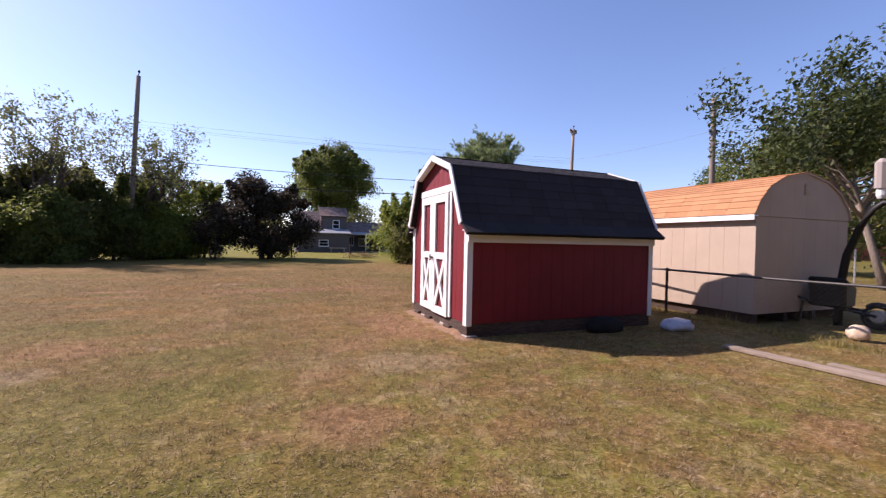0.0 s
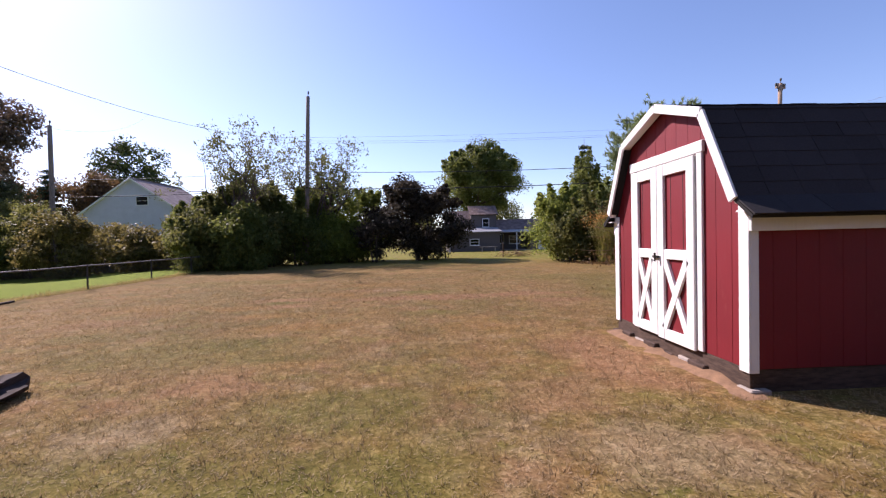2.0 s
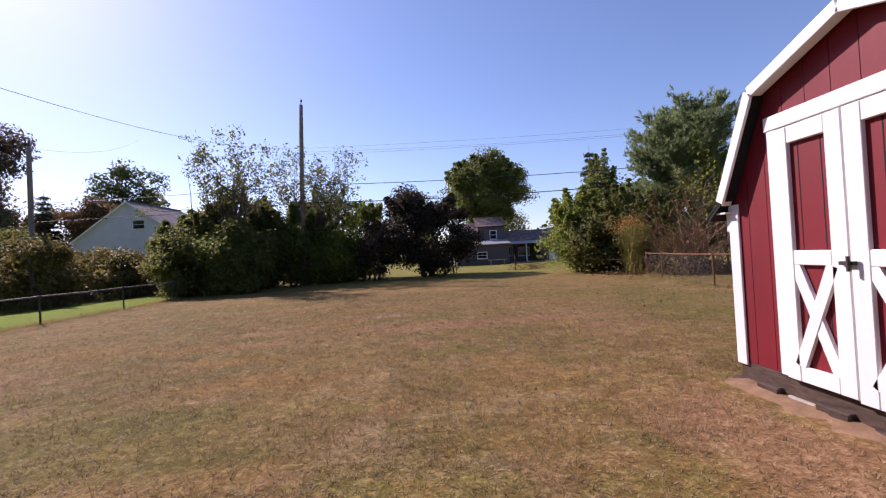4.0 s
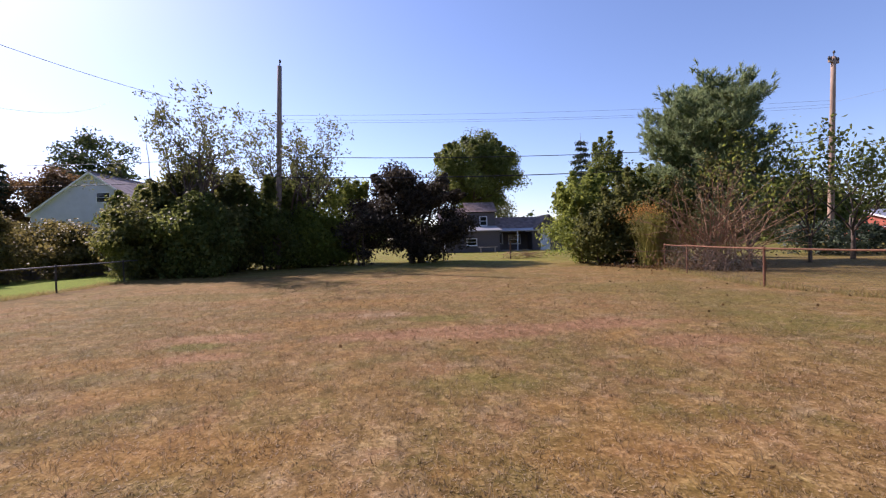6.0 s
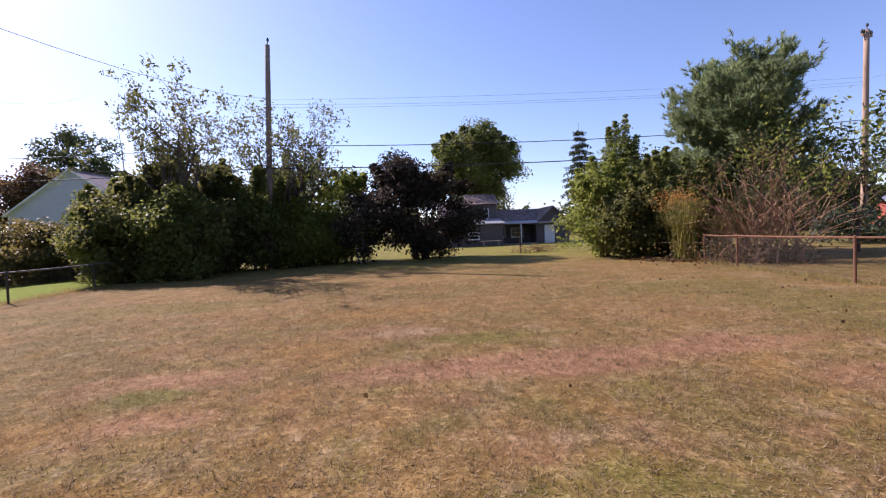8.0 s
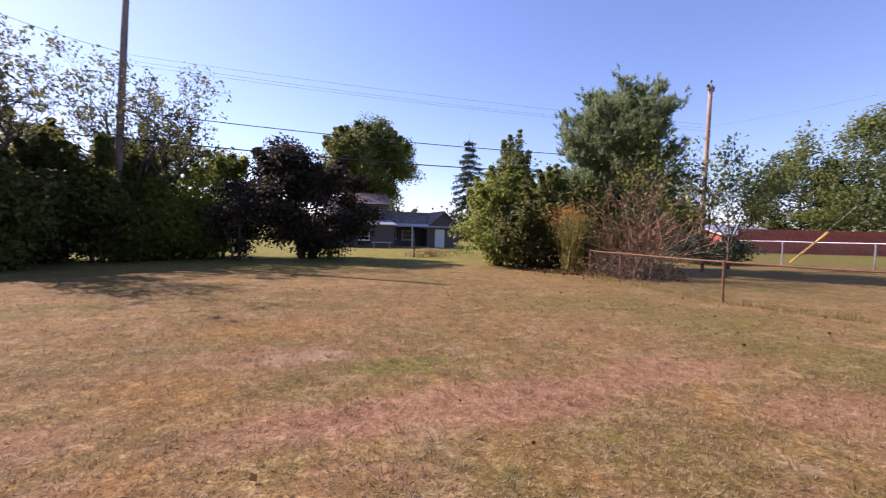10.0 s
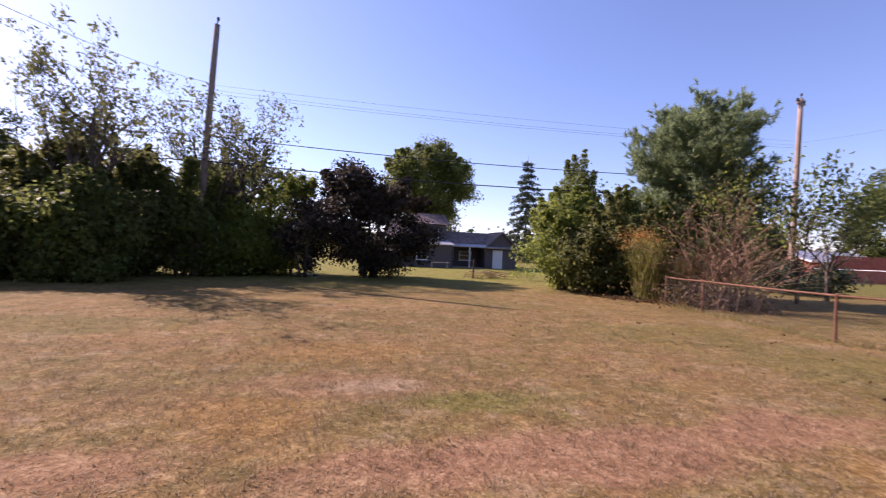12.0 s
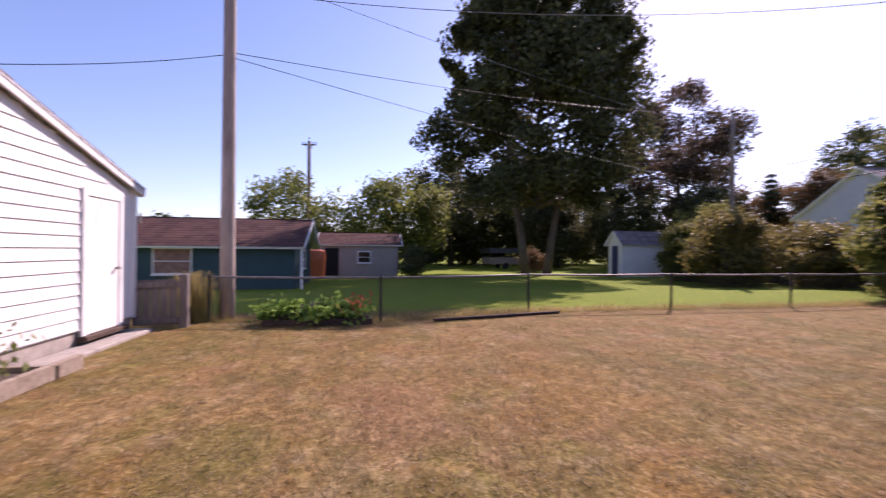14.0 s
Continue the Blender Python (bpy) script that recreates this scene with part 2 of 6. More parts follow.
M_ROOF_WARM = shingle("warm_grey_shingles", (0.33, 0.25, 0.225), (0.16, 0.115, 0.10))
M_TIN = plain("pale_metal_roof", (0.36, 0.37, 0.40), 0.45, 0.3, 0.15)
M_GREY = paint("grey_siding", (0.118, 0.098, 0.092), 0.3, 0.7, grain=(1.5, 1.5, 25))
M_TEAL = paint("teal_siding", (0.032, 0.082, 0.092), 0.3, 0.7, grain=(1.5, 1.5, 25))
M_PALE = paint("pale_blue_siding", (0.60, 0.60, 0.66), 0.3, 0.6, grain=(1.5, 1.5, 25))
M_DULL = paint("dull_grey_white_paint", (0.36, 0.31, 0.27), 0.4, 0.7)
M_NAVY = plain("navy_door_paint", (0.03, 0.045, 0.11), 0.5)
M_BRICK = plain("red_board_fence", (0.40, 0.11, 0.07), 0.85, vary=0.35, scale=3)
M_CONC = plain("concrete", (0.32, 0.28, 0.24), 0.9, vary=0.3, scale=8)
M_TIE = timber("weathered_skid", (0.12, 0.08, 0.06), (0.035, 0.024, 0.019), (3, 3, 14))
M_POLE = timber("pole_wood", (0.34, 0.27, 0.22), (0.12, 0.095, 0.08))
M_POLE_PALE = timber("pale_pole_wood", (0.50, 0.42, 0.36), (0.24, 0.19, 0.16))
M_POLE_TAN = timber("new_pole_wood", (0.46, 0.33, 0.23), (0.26, 0.17, 0.12))
M_FENCEWOOD = timber("grey_fence_boards", (0.26, 0.22, 0.20), (0.09, 0.075, 0.07))
M_CHAR = timber("charred_timber", (0.075, 0.052, 0.045), (0.014, 0.010, 0.009), (3, 3, 14))
M_BOARD = timber("old_board", (0.36, 0.29, 0.22), (0.16, 0.12, 0.09), (5, 1, 5))
M_BARK = timber("bark", (0.17, 0.13, 0.10), (0.045, 0.035, 0.028), (9, 9, 2.0))
M_BARK_PALE = timber("pale_bark", (0.27, 0.22, 0.17), (0.10, 0.075, 0.055), (9, 9, 2.0))
M_TWIG = timber("dry_twigs", (0.42, 0.265, 0.155), (0.15, 0.085, 0.045), (9, 9, 9))
M_GALV = plain("galvanised_steel", (0.42, 0.41, 0.40), 0.5, 0.6, 0.25, 12)
M_RUST = plain("rusty_steel", (0.19, 0.090, 0.050), 0.9, 0.2, 0.5, 14)
M_DARKSTEEL = plain("dull_dark_steel", (0.06, 0.055, 0.05), 0.6, 0.4, 0.4, 14)
M_IRON = plain("black_iron", (0.02, 0.019, 0.018), 0.5, 0.5, 0.4, 20)
M_RAIL = plain("weathered_rail", (0.17, 0.16, 0.155), 0.6, 0.3, 0.4, 8)
M_WIRE = plain("cable_black", (0.025, 0.025, 0.028), 0.6, 0.0, 0.2)
M_WIRE_PALE = plain("cable_grey", (0.25, 0.26, 0.28), 0.5, 0.4, 0.2)
M_YELLOW = plain("yellow_guard", (0.62, 0.36, 0.06), 0.5, vary=0.2)
M_BAG = plain("plastic_bag", (0.50, 0.52, 0.58), 0.35, vary=0.25, scale=10)
M_BALL = plain("faded_ball", (0.62, 0.47, 0.33), 0.6, vary=0.2, scale=14)
M_RUBBER = plain("rubber", (0.02, 0.02, 0.02), 0.8)
M_SOIL = plain("dark_soil", (0.06, 0.042, 0.03), 0.95, vary=0.5, scale=12)
M_ORANGE = plain("orange_plastic", (0.62, 0.14, 0.05), 0.5, vary=0.2)
M_CURTAIN = plain("faded_curtain", (0.30, 0.17, 0.13), 0.9, vary=0.5, scale=4)
ng = Nodes("window_glass")
M_GLASS = ng.surface((0.012, 0.014, 0.018), 0.06, spec=0.6)
M_DARK = plain("dark_interior", (0.012, 0.011, 0.010), 0.9)

L_HEDGE = leaf("hedge_leaves", (0.034, 0.046, 0.015), (0.080, 0.100, 0.028), (0.22, 0.212, 0.060), 0.5)
L_DARK = leaf("purple_leaves", (0.016, 0.014, 0.013), (0.040, 0.034, 0.026), (0.095, 0.075, 0.042), 0.2, spec=0.10)
L_GREEN = leaf("green_leaves", (0.032, 0.054, 0.013), (0.088, 0.122, 0.028), (0.20, 0.215, 0.055), 0.5)
L_MAPLE = leaf("shade_tree_leaves", (0.020, 0.032, 0.010), (0.048, 0.070, 0.018), (0.10, 0.12, 0.03), 0.2)
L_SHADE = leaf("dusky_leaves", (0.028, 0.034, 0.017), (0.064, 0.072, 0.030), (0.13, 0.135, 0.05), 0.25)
L_DUSK = leaf("purplish_leaves", (0.045, 0.032, 0.028), (0.085, 0.062, 0.048), (0.15, 0.11, 0.07), 0.4)
L_YELLOW = leaf("yellow_green_leaves", (0.045, 0.078, 0.016), (0.125, 0.175, 0.033), (0.28, 0.30, 0.06), 0.55)
L_PINE = leaf("pine_needles", (0.060, 0.096, 0.045), (0.150, 0.210, 0.092), (0.30, 0.35, 0.16), 0.45, patch=0.9)
L_SPRUCE = leaf("spruce_needles", (0.018, 0.030, 0.018), (0.040, 0.060, 0.034), (0.08, 0.105, 0.055), 0.25)
L_FRESH = leaf("fresh_leaves", (0.06, 0.13, 0.02), (0.14, 0.26, 0.04), (0.26, 0.38, 0.08))
L_OLIVE = leaf("olive_leaves", (0.038, 0.038, 0.012), (0.095, 0.088, 0.026), (0.23, 0.185, 0.06))
L_RUSSET = leaf("russet_leaves", (0.035, 0.026, 0.014), (0.085, 0.055, 0.026), (0.17, 0.10, 0.04))
L_STRAW = leaf("dry_grass", (0.10, 0.085, 0.025), (0.22, 0.19, 0.06), (0.42, 0.33, 0.13))
L_BLADES = leaf("green_grass_blades", (0.10, 0.105, 0.022), (0.20, 0.20, 0.045), (0.36, 0.32, 0.09))
L_TWIGGY = leaf("small_grey_green_leaves", (0.03, 0.042, 0.016), (0.07, 0.085, 0.03), (0.17, 0.17, 0.06), 0.45)
M_SAND = plain("sandy_dirt", (0.215, 0.125, 0.068), 0.95, vary=0.4, scale=9)
L_PLUME = leaf("orange_plumes", (0.30, 0.12, 0.03), (0.48, 0.22, 0.05), (0.60, 0.34, 0.10))
L_FLOWER = leaf("red_flowers", (0.35, 0.05, 0.03), (0.5, 0.10, 0.05), (0.6, 0.22, 0.10))


# ================= builders =================
def ground_z(x, y):
    k = min(1.0, max(0.0, (-12.0 - x) / 12.0))
    return -0.5 * k * k * (3 - 2 * k)


class G:
    """Collects vertices and faces for one mesh."""

    def __init__(self):
        self.v, self.f = [], []

    def poly(self, *pts):
        b = len(self.v)
        self.v += [tuple(p) for p in pts]
        self.f.append(tuple(range(b, b + len(pts))))
        return self

    def box(self, lo, hi):
        (a, b, c), (d, e, f) = lo, hi
        k = len(self.v)
        self.v += [(a, b, c), (d, b, c), (d, e, c), (a, e, c), (a, b, f), (d, b, f), (d, e, f), (a, e, f)]
        self.f += [tuple(k + i for i in q) for q in ((0, 3, 2, 1), (4, 5, 6, 7), (0, 1, 5, 4), (1, 2, 6, 5), (2, 3, 7, 6), (3, 0, 4, 7))]
        return self

    def beam(self, p, q, w, h, up=(0, 0, 1)):
        """A square bar from p to q, w wide and h deep."""
        p, q, up = Vector(p), Vector(q), Vector(up)
        d = (q - p).normalized()
        s = d.cross(up)
        s = s.normalized() if s.length > 1e-4 else Vector((1, 0, 0))
        u = s.cross(d).normalized()
        k = len(self.v)
        for c in (p, q):
            for a, b in ((-1, -1), (1, -1), (1, 1), (-1, 1)):
                self.v.append(tuple(c + s * (a * w / 2) + u * (b * h / 2)))
        self.f += [tuple(k + i for i in r) for r in ((3, 2, 1, 0), (4, 5, 6, 7), (0, 1, 5, 4), (1, 2, 6, 5), (2, 3, 7, 6), (3, 0, 4, 7))]
        return self

    def tube(self, pts, radii, n=6, caps=True):
        pts = [Vector(p) for p in pts]
        if isinstance(radii, (int, float)):
            radii = [radii] * len(pts)
        k = len(self.v)
        for i, p in enumerate(pts):
            d = (pts[min(i + 1, len(pts) - 1)] - pts[max(i - 1, 0)]).normalized()
            s = d.cross(Vector((0, 0, 1)) if abs(d.z) < 0.9 else Vector((1, 0, 0))).normalized()
            u = s.cross(d)
            for j in range(n):
                a = 2 * math.pi * j / n
                self.v.append(tuple(p + (s * math.cos(a) + u * math.sin(a)) * radii[i]))
        for i in range(len(pts) - 1):
            for j in range(n):
                a, b = k + i * n + j, k + i * n + (j + 1) % n
                self.f.append((a, b, b + n, a + n))
        if caps:
            self.f.append(tuple(k + j for j in reversed(range(n))))
            self.f.append(tuple(k + (len(pts) - 1) * n + j for j in range(n)))
        return self

    def prism(self, profile, a, b, axis="x"):
        """A profile of (u, z) pairs drawn along x (u is y) or y (u is x) from a to b."""
        k, n = len(self.v), len(profile)
        for t in (a, b):
            for u, z in profile:
                self.v.append((t, u, z) if axis == "x" else (u, t, z))
        self.f.append(tuple(k + i for i in range(n)))
        self.f.append(tuple(k + n + i for i in reversed(range(n))))
        for i in range(n):
            j = (i + 1) % n
            self.f.append((k + i, k + n + i, k + n + j, k + j))
        return self

    def mesh(self, name, bevel=0.0, smooth=False):
        me = bpy.data.meshes.new(name)
        me.from_pydata(self.v, [], self.f)
        bm = bmesh.new()
        bm.from_mesh(me)
        bmesh.ops.recalc_face_normals(bm, faces=bm.faces)
        if bevel:
            bmesh.ops.bevel(bm, geom=bm.edges[:], offset=bevel, segments=1, affect="EDGES")
        if smooth:
            for fa in bm.faces:
                fa.smooth = True
        bm.to_mesh(me)
        bm.free()
        return me


def part(name, g, material, parent=None, label="", bevel=0.0, smooth=False):
    """One mesh object under a thing or a part. g: a G, or a mesh already made."""
    me = g.mesh(name, bevel, smooth) if isinstance(g, G) else g
    if not me.materials:
        me.materials.append(material)
    ob = new(name, me)
    if parent is not None:
        ob.parent = parent
    return tagged(ob, label)


def thing(name, label, category, at=(0, 0, 0), turn=0.0, group="", kind=""):
    ob = new(name)
    ob.matrix_basis = pose(*at, 0, 0, turn)
    ob.empty_display_size = 0.2
    return tagged(ob, label, category, group, kind)


def raw_mesh(name, verts, loops, size):
    """A mesh from numpy arrays whose faces all have the same number of corners."""
    me = bpy.data.meshes.new(name)
    nf = len(loops) // size
    me.vertices.add(len(verts))
    me.vertices.foreach_set("co", np.ascontiguousarray(verts, dtype=np.float32).ravel())
    me.loops.add(len(loops))
    me.loops.foreach_set("vertex_index", np.ascontiguousarray(loops, dtype=np.int32))
    me.polygons.add(nf)
    me.polygons.foreach_set("loop_start", np.arange(nf, dtype=np.int32) * size)
    me.update(calc_edges=True)
    return me


def leaf_mesh(name, pos, size, rng, wide=0.55, droop=0.2, out=None):
    """Leaves as small folded diamonds at the given places; out: the way they tend to point."""
    n = len(pos)
    d = rng.normal(size=(n, 3))
    d[:, 2] -= droop
    r = rng.normal(size=(n, 3)) * 0.75
    if out is not None:
        r += out
        d += out * 0.3
    r /= np.linalg.norm(r, axis=1)[:, None]
    s = np.cross(d, r)
    s /= np.linalg.norm(s, axis=1)[:, None]
    d = np.cross(r, s)
    d /= np.linalg.norm(d, axis=1)[:, None]
    u = np.cross(s, d)
    L = (size * rng.uniform(0.6, 1.3, n))[:, None]
    a = pos - d * L * 0.5
    b = pos + s * L * wide * 0.5 + u * L * 0.12
    c = pos + d * L * 0.5
    e = pos - s * L * wide * 0.5 + u * L * 0.12
    verts = np.stack([a, b, c, e], axis=1).reshape(-1, 3)
    return raw_mesh(name, verts, np.arange(4 * n), 4)


def crown_spots(rng, centre, radii, clusters, shell=0.55, seed=0, ragged=0.35, lobes=16):
    """Centres of leaf clumps in an uneven crown: fewer inside, bulges and notches outside."""
    d = rng.normal(size=(clusters, 3))
    d /= np.linalg.norm(d, axis=1)[:, None]
    r = rng.uniform(0, 1, clusters) ** (1.0 / 3.0)
    r = shell + (1 - shell) * r
    bulge = np.array([1 + ragged * noise.noise(Vector(q) * 2.2 + Vector((seed * 7.3, 0, seed))) * 1.6 for q in d])
    q = d * (r * bulge)[:, None]
    # draw the clumps together into boughs, with notches between them
    boughs = rng.normal(size=(lobes, 3))
    boughs *= (rng.uniform(0.55, 0.95, lobes) / np.linalg.norm(boughs, axis=1))[:, None]
    near = np.argmin(((q[:, None, :] - boughs[None]) ** 2).sum(2), axis=1)
    q = q + (boughs[near] - q) * 0.34
    return np.array(centre) + q * 1.1 * np.array(radii)


def in_ball(rng, n):
    d = rng.normal(size=(n, 3))
    d /= np.linalg.norm(d, axis=1)[:, None]
    return d * (rng.uniform(0, 1, n) ** 0.45)[:, None]


def tree(name, label, base, height, radii, crown_z, mat, clusters=160, per=60, spread=0.5, size=0.22, trunk=0.2, seed=1, bark=None, limbs=14,
         shell=0.5, ragged=0.35, stems=1, category="tree", lean=(0, 0), droop=0.2, group="", split=False, shoots=0, reach=0.4, phase=None):
    """A tapered trunk (or several stems), limbs and a crown of many small leaves in clumps."""
    rng = np.random.default_rng(seed)
    bx, by = base
    gz = ground_z(bx, by)
    root = thing(name, label, category, (bx, by, gz), group=group)
    cz = crown_z
    centre = np.array([lean[0], lean[1], cz])
    spots = crown_spots(rng, centre, radii, clusters, shell, seed, ragged)
    girth = rng.uniform(0.7, 1.3, len(spots))
    if shoots:
        # leafy shoots that stand out of the crown's upper side
        d = rng.normal(size=(shoots, 3))
        d[:, 2] = np.abs(d[:, 2]) + 0.25
        d /= np.linalg.norm(d, axis=1)[:, None]
        ends = rng.uniform(0.5, 1.0, shoots) * reach
        for t, w in ((0.88, 0.6), (0.95, 0.5), (1.02, 0.4), (1.10, 0.3), (1.16, 0.22)):
            q = d * (0.88 + (t - 0.88) / 0.28 * ends)[:, None] * 1.05 * np.array(radii) + centre
            q[:, 2] += (t - 0.88) * 0.8 * radii[2] * ends
            spots, girth = np.concatenate([spots, q]), np.concatenate([girth, np.full(shoots, w)])
    fit_in = (spots[:, 2] > 0.15) & (spots[:, 2] < height + reach * radii[2] * (shoots > 0))
    spots, girth = spots[fit_in], girth[fit_in]
    g = G()
    for k in range(stems):
        a = 2 * math.pi * k / max(1, stems) + (seed if phase is None else phase)
        off = 0.0 if stems == 1 else trunk * 2.5
        b0 = Vector((math.cos(a) * off, math.sin(a) * off, -0.1))
        tip = Vector((lean[0] + math.cos(a) * off * 4, lean[1] + math.sin(a) * off * 4, cz + radii[2] * 0.45))
        pts = [b0.lerp(tip, i / 6) + Vector((math.sin(i * 1.7 + seed + k), math.cos(i * 2.1 + seed + k), 0)) * trunk * 0.35 * (i > 0) for i in range(7)]
        g.tube(pts, [trunk * (1.25 if i == 0 else 1 - 0.13 * i) for i in range(7)], 8)
    pick = rng.permutation(len(spots))[:limbs]
    for i in pick:
        q = Vector(spots[i])
        z0 = max(0.3, min(q.z * 0.75, cz + radii[2] * 0.3))
        f = z0 / max(0.1, cz + radii[2] * 0.45)
        p = Vector((lean[0] * f, lean[1] * f, z0))
        m = p.lerp(q, 0.5) + Vector((0, 0, -0.06 * (q - p).length)) + Vector(rng.normal(size=3)) * 0.1 * radii[0] * 0.3
        r0 = trunk * 0.42
        lg = G() if split else g
        lg.tube([p, p.lerp(m, 0.5), m, m.lerp(q, 0.5), q], [r0, r0 * 0.8, r0 * 0.6, r0 * 0.4, r0 * 0.15], 5)
        if split:
            part("limb", lg, bark or M_BARK, root, smooth=True)
    part("trunk", g, bark or M_BARK, root, smooth=True)
    ball = in_ball(rng, len(spots) * per)
    pos = np.repeat(spots, per, axis=0) + ball * np.repeat(girth, per)[:, None] * spread * 1.9 * np.array([1, 1, 0.7])
    keep = pos[:, 2] > 0.04
    pos, ball = pos[keep], ball[keep]
    out = pos - centre
    out /= np.linalg.norm(out, axis=1)[:, None] + 1e-6
    out = out * 0.5 + ball * 0.5 + np.array([0, 0, 0.35])
    part("crown", leaf_mesh("crown", pos, size, rng, out=out, droop=droop), mat, root)
    return root


def branch_out(rng, g, p, d, length, r, depth, ends):
    """A wandering branch with side branches; ends collects where twigs stop."""
    pts, q, w = [p], p, d.normalized()
    n = 5
    for i in range(n):
        w = (w + Vector(rng.normal(size=3)) * 0.16 + Vector((0, 0, 0.05))).normalized()
        q = q + w * (length / n)
        pts.append(q)
    g.tube(pts, [r * (1 - 0.75 * i / n) for i in range(n + 1)], 5 if r > 0.02 else 3, caps=False)
    ends.append(pts[-1])
    if depth > 0:
        for k in range(int(rng.integers(3, 5))):
            i = int(rng.integers(2, n + 1))
            side = Vector(rng.normal(size=3))
            side -= side.project(w)
            nd = w * 0.75 + side.normalized() * rng.uniform(0.5, 0.95) + Vector((0, 0, 0.12))
            branch_out(rng, g, pts[i], nd, length * rng.uniform(0.42, 0.65), r * (1 - 0.75 * i / n) * 0.75 + 0.003, depth - 1, ends)
    else:
        ends.append(pts[3])


def open_tree(name, label, base, height, mat, seed, stems=4, flare=0.35, per=9, size=0.17, spread=0.25, bark=None, trunk=0.07, fork=0.3, lean=(0, 0), depth=2, category="tree"):
    """A loose, airy tree: a short trunk that forks into limbs with fine twigs and scattered leaves."""
    rng = np.random.default_rng(seed)
    x, y = base
    root = thing(name, label, category, (x, y, ground_z(x, y)))
    top = Vector((lean[0] * fork, lean[1] * fork, height * fork))
    g = G().tube([(0, 0, -0.1), tuple(top * 0.5 + Vector((0.05, 0.03, 0))), tuple(top)], [trunk * 1.3, trunk, trunk * 0.85], 8)
    part("trunk", g, bark or M_BARK, root, smooth=True)
    ends = []
    for k in range(stems):
        a = 2 * math.pi * (k + rng.uniform(0, 0.6)) / stems
        d = Vector((math.cos(a) * flare + lean[0] * 0.12, math.sin(a) * flare + lean[1] * 0.12, 1.0))
        lg = G()
        branch_out(rng, lg, top * rng.uniform(0.75, 1.0), d, height * (1 - fork) * rng.uniform(0.62, 0.80), trunk * 0.62, depth, ends)
        part("limb", lg, bark or M_BARK, root, smooth=True)
    e = np.array([tuple(v) for v in ends])
    pos = np.repeat(e, per, 0) + in_ball(rng, len(e) * per) * spread * 1.6
    pos = pos[pos[:, 2] > 0.1]
    part("crown", leaf_mesh("crown", pos, size, rng, wide=0.5, droop=0.4), mat, root)
    return root


def slope_frame(o, along, up):
    o, along, up = Vector(o), Vector(along), Vector(up)
    x, y = along.normalized(), up.normalized()
    z = x.cross(y).normalized()
    if z.z < 0:
        z = -z
    m = Matrix((x, y, z)).transposed().to_4x4()
    m.translation = o
    return m, along.length, up.length


def shingle_slope(parent, o, along, up, ncol, nrow, mat, single=True, thick=0.012):
    """A roof slope of overlapping shingle tabs, each a piece of its own (single) or joined."""
    m, L, H = slope_frame(o, along, up)
    w, h = L / ncol, H / nrow
    tab = G().box((0.0015, -0.01, 0.0), (w - 0.0015, h * 1.22, thick))
    # the head of each tab slides under the course above
    tab.v = [(x, y, z - (y / h) * thick * 0.8 + thick) for x, y, z in tab.v]
    if single:
        me = tab.mesh("shingle")
        me.materials.append(mat)
    rng = random.Random(ncol * 31 + nrow)
    bulk = G()
    for r in range(nrow):
        for c in range(ncol):
            off = Vector((c * w + rng.uniform(-0.003, 0.003), r * h + rng.uniform(-0.006, 0.004), 0))
            if single:
                ob = new("shingle", me)
                ob.parent = parent
                ob.matrix_basis = m @ Matrix.Translation(off)
            else:
                k = len(bulk.v)
                bulk.v += [tuple(m @ (Vector(v) + off)) for v in tab.v]
                bulk.f += [tuple(k + i for i in q) for q in tab.f]
    if not single:
        return part("shingles", bulk, mat, parent)


def slab(parent, o, along, up, thick, mat, name="roof_deck"):
    m, L, H = slope_frame(o, along, up)
    g = G().box((0, 0, -thick), (L, H, 0))
    g.v = [tuple(m @ Vector(v)) for v in g.v]
    return part(name, g, mat, parent)


def siding(parent, a, b, z0, z1, mat, step=0.2, lap=0.018, top=None, name="siding_course", outward=(0, 1, 0)):
    """Lapped horizontal boards on a wall from a to b (x, y); top(f, z) trims a board under a rake and gives its ends as fractions."""
    a, b, o = Vector((*a, 0)), Vector((*b, 0)), Vector(outward)
    n = max(1, round((z1 - z0) / step))
    h = (z1 - z0) / n
    for i in range(n):
        lo, hi = z0 + i * h, z0 + (i + 1) * h
        s0, s1 = top(lo + h * 0.5) if top else (0.0, 1.0)
        if s1 - s0 < 0.02:
            continue
        p, q = a.lerp(b, s0), a.lerp(b, s1)
        g = G()
        k = [p + o * lap, q + o * lap, q + o * 0.004, p + o * 0.004]
        g.poly(*[(v.x, v.y, lo) for v in k[:2]], *[(v.x, v.y, hi + 0.01) for v in (k[2], k[3])])
        g.poly((p.x, p.y, lo), (q.x, q.y, lo), (k[1].x, k[1].y, lo), (k[0].x, k[0].y, lo))
        g.poly((p.x, p.y, lo), (k[0].x, k[0].y, lo), (k[3].x, k[3].y, hi + 0.01), (p.x, p.y, hi + 0.01))
        g.poly((q.x, q.y, lo), (k[1].x, k[1].y, lo), (k[2].x, k[2].y, hi + 0.01), (q.x, q.y, hi + 0.01))
        part(name, g, mat, parent)


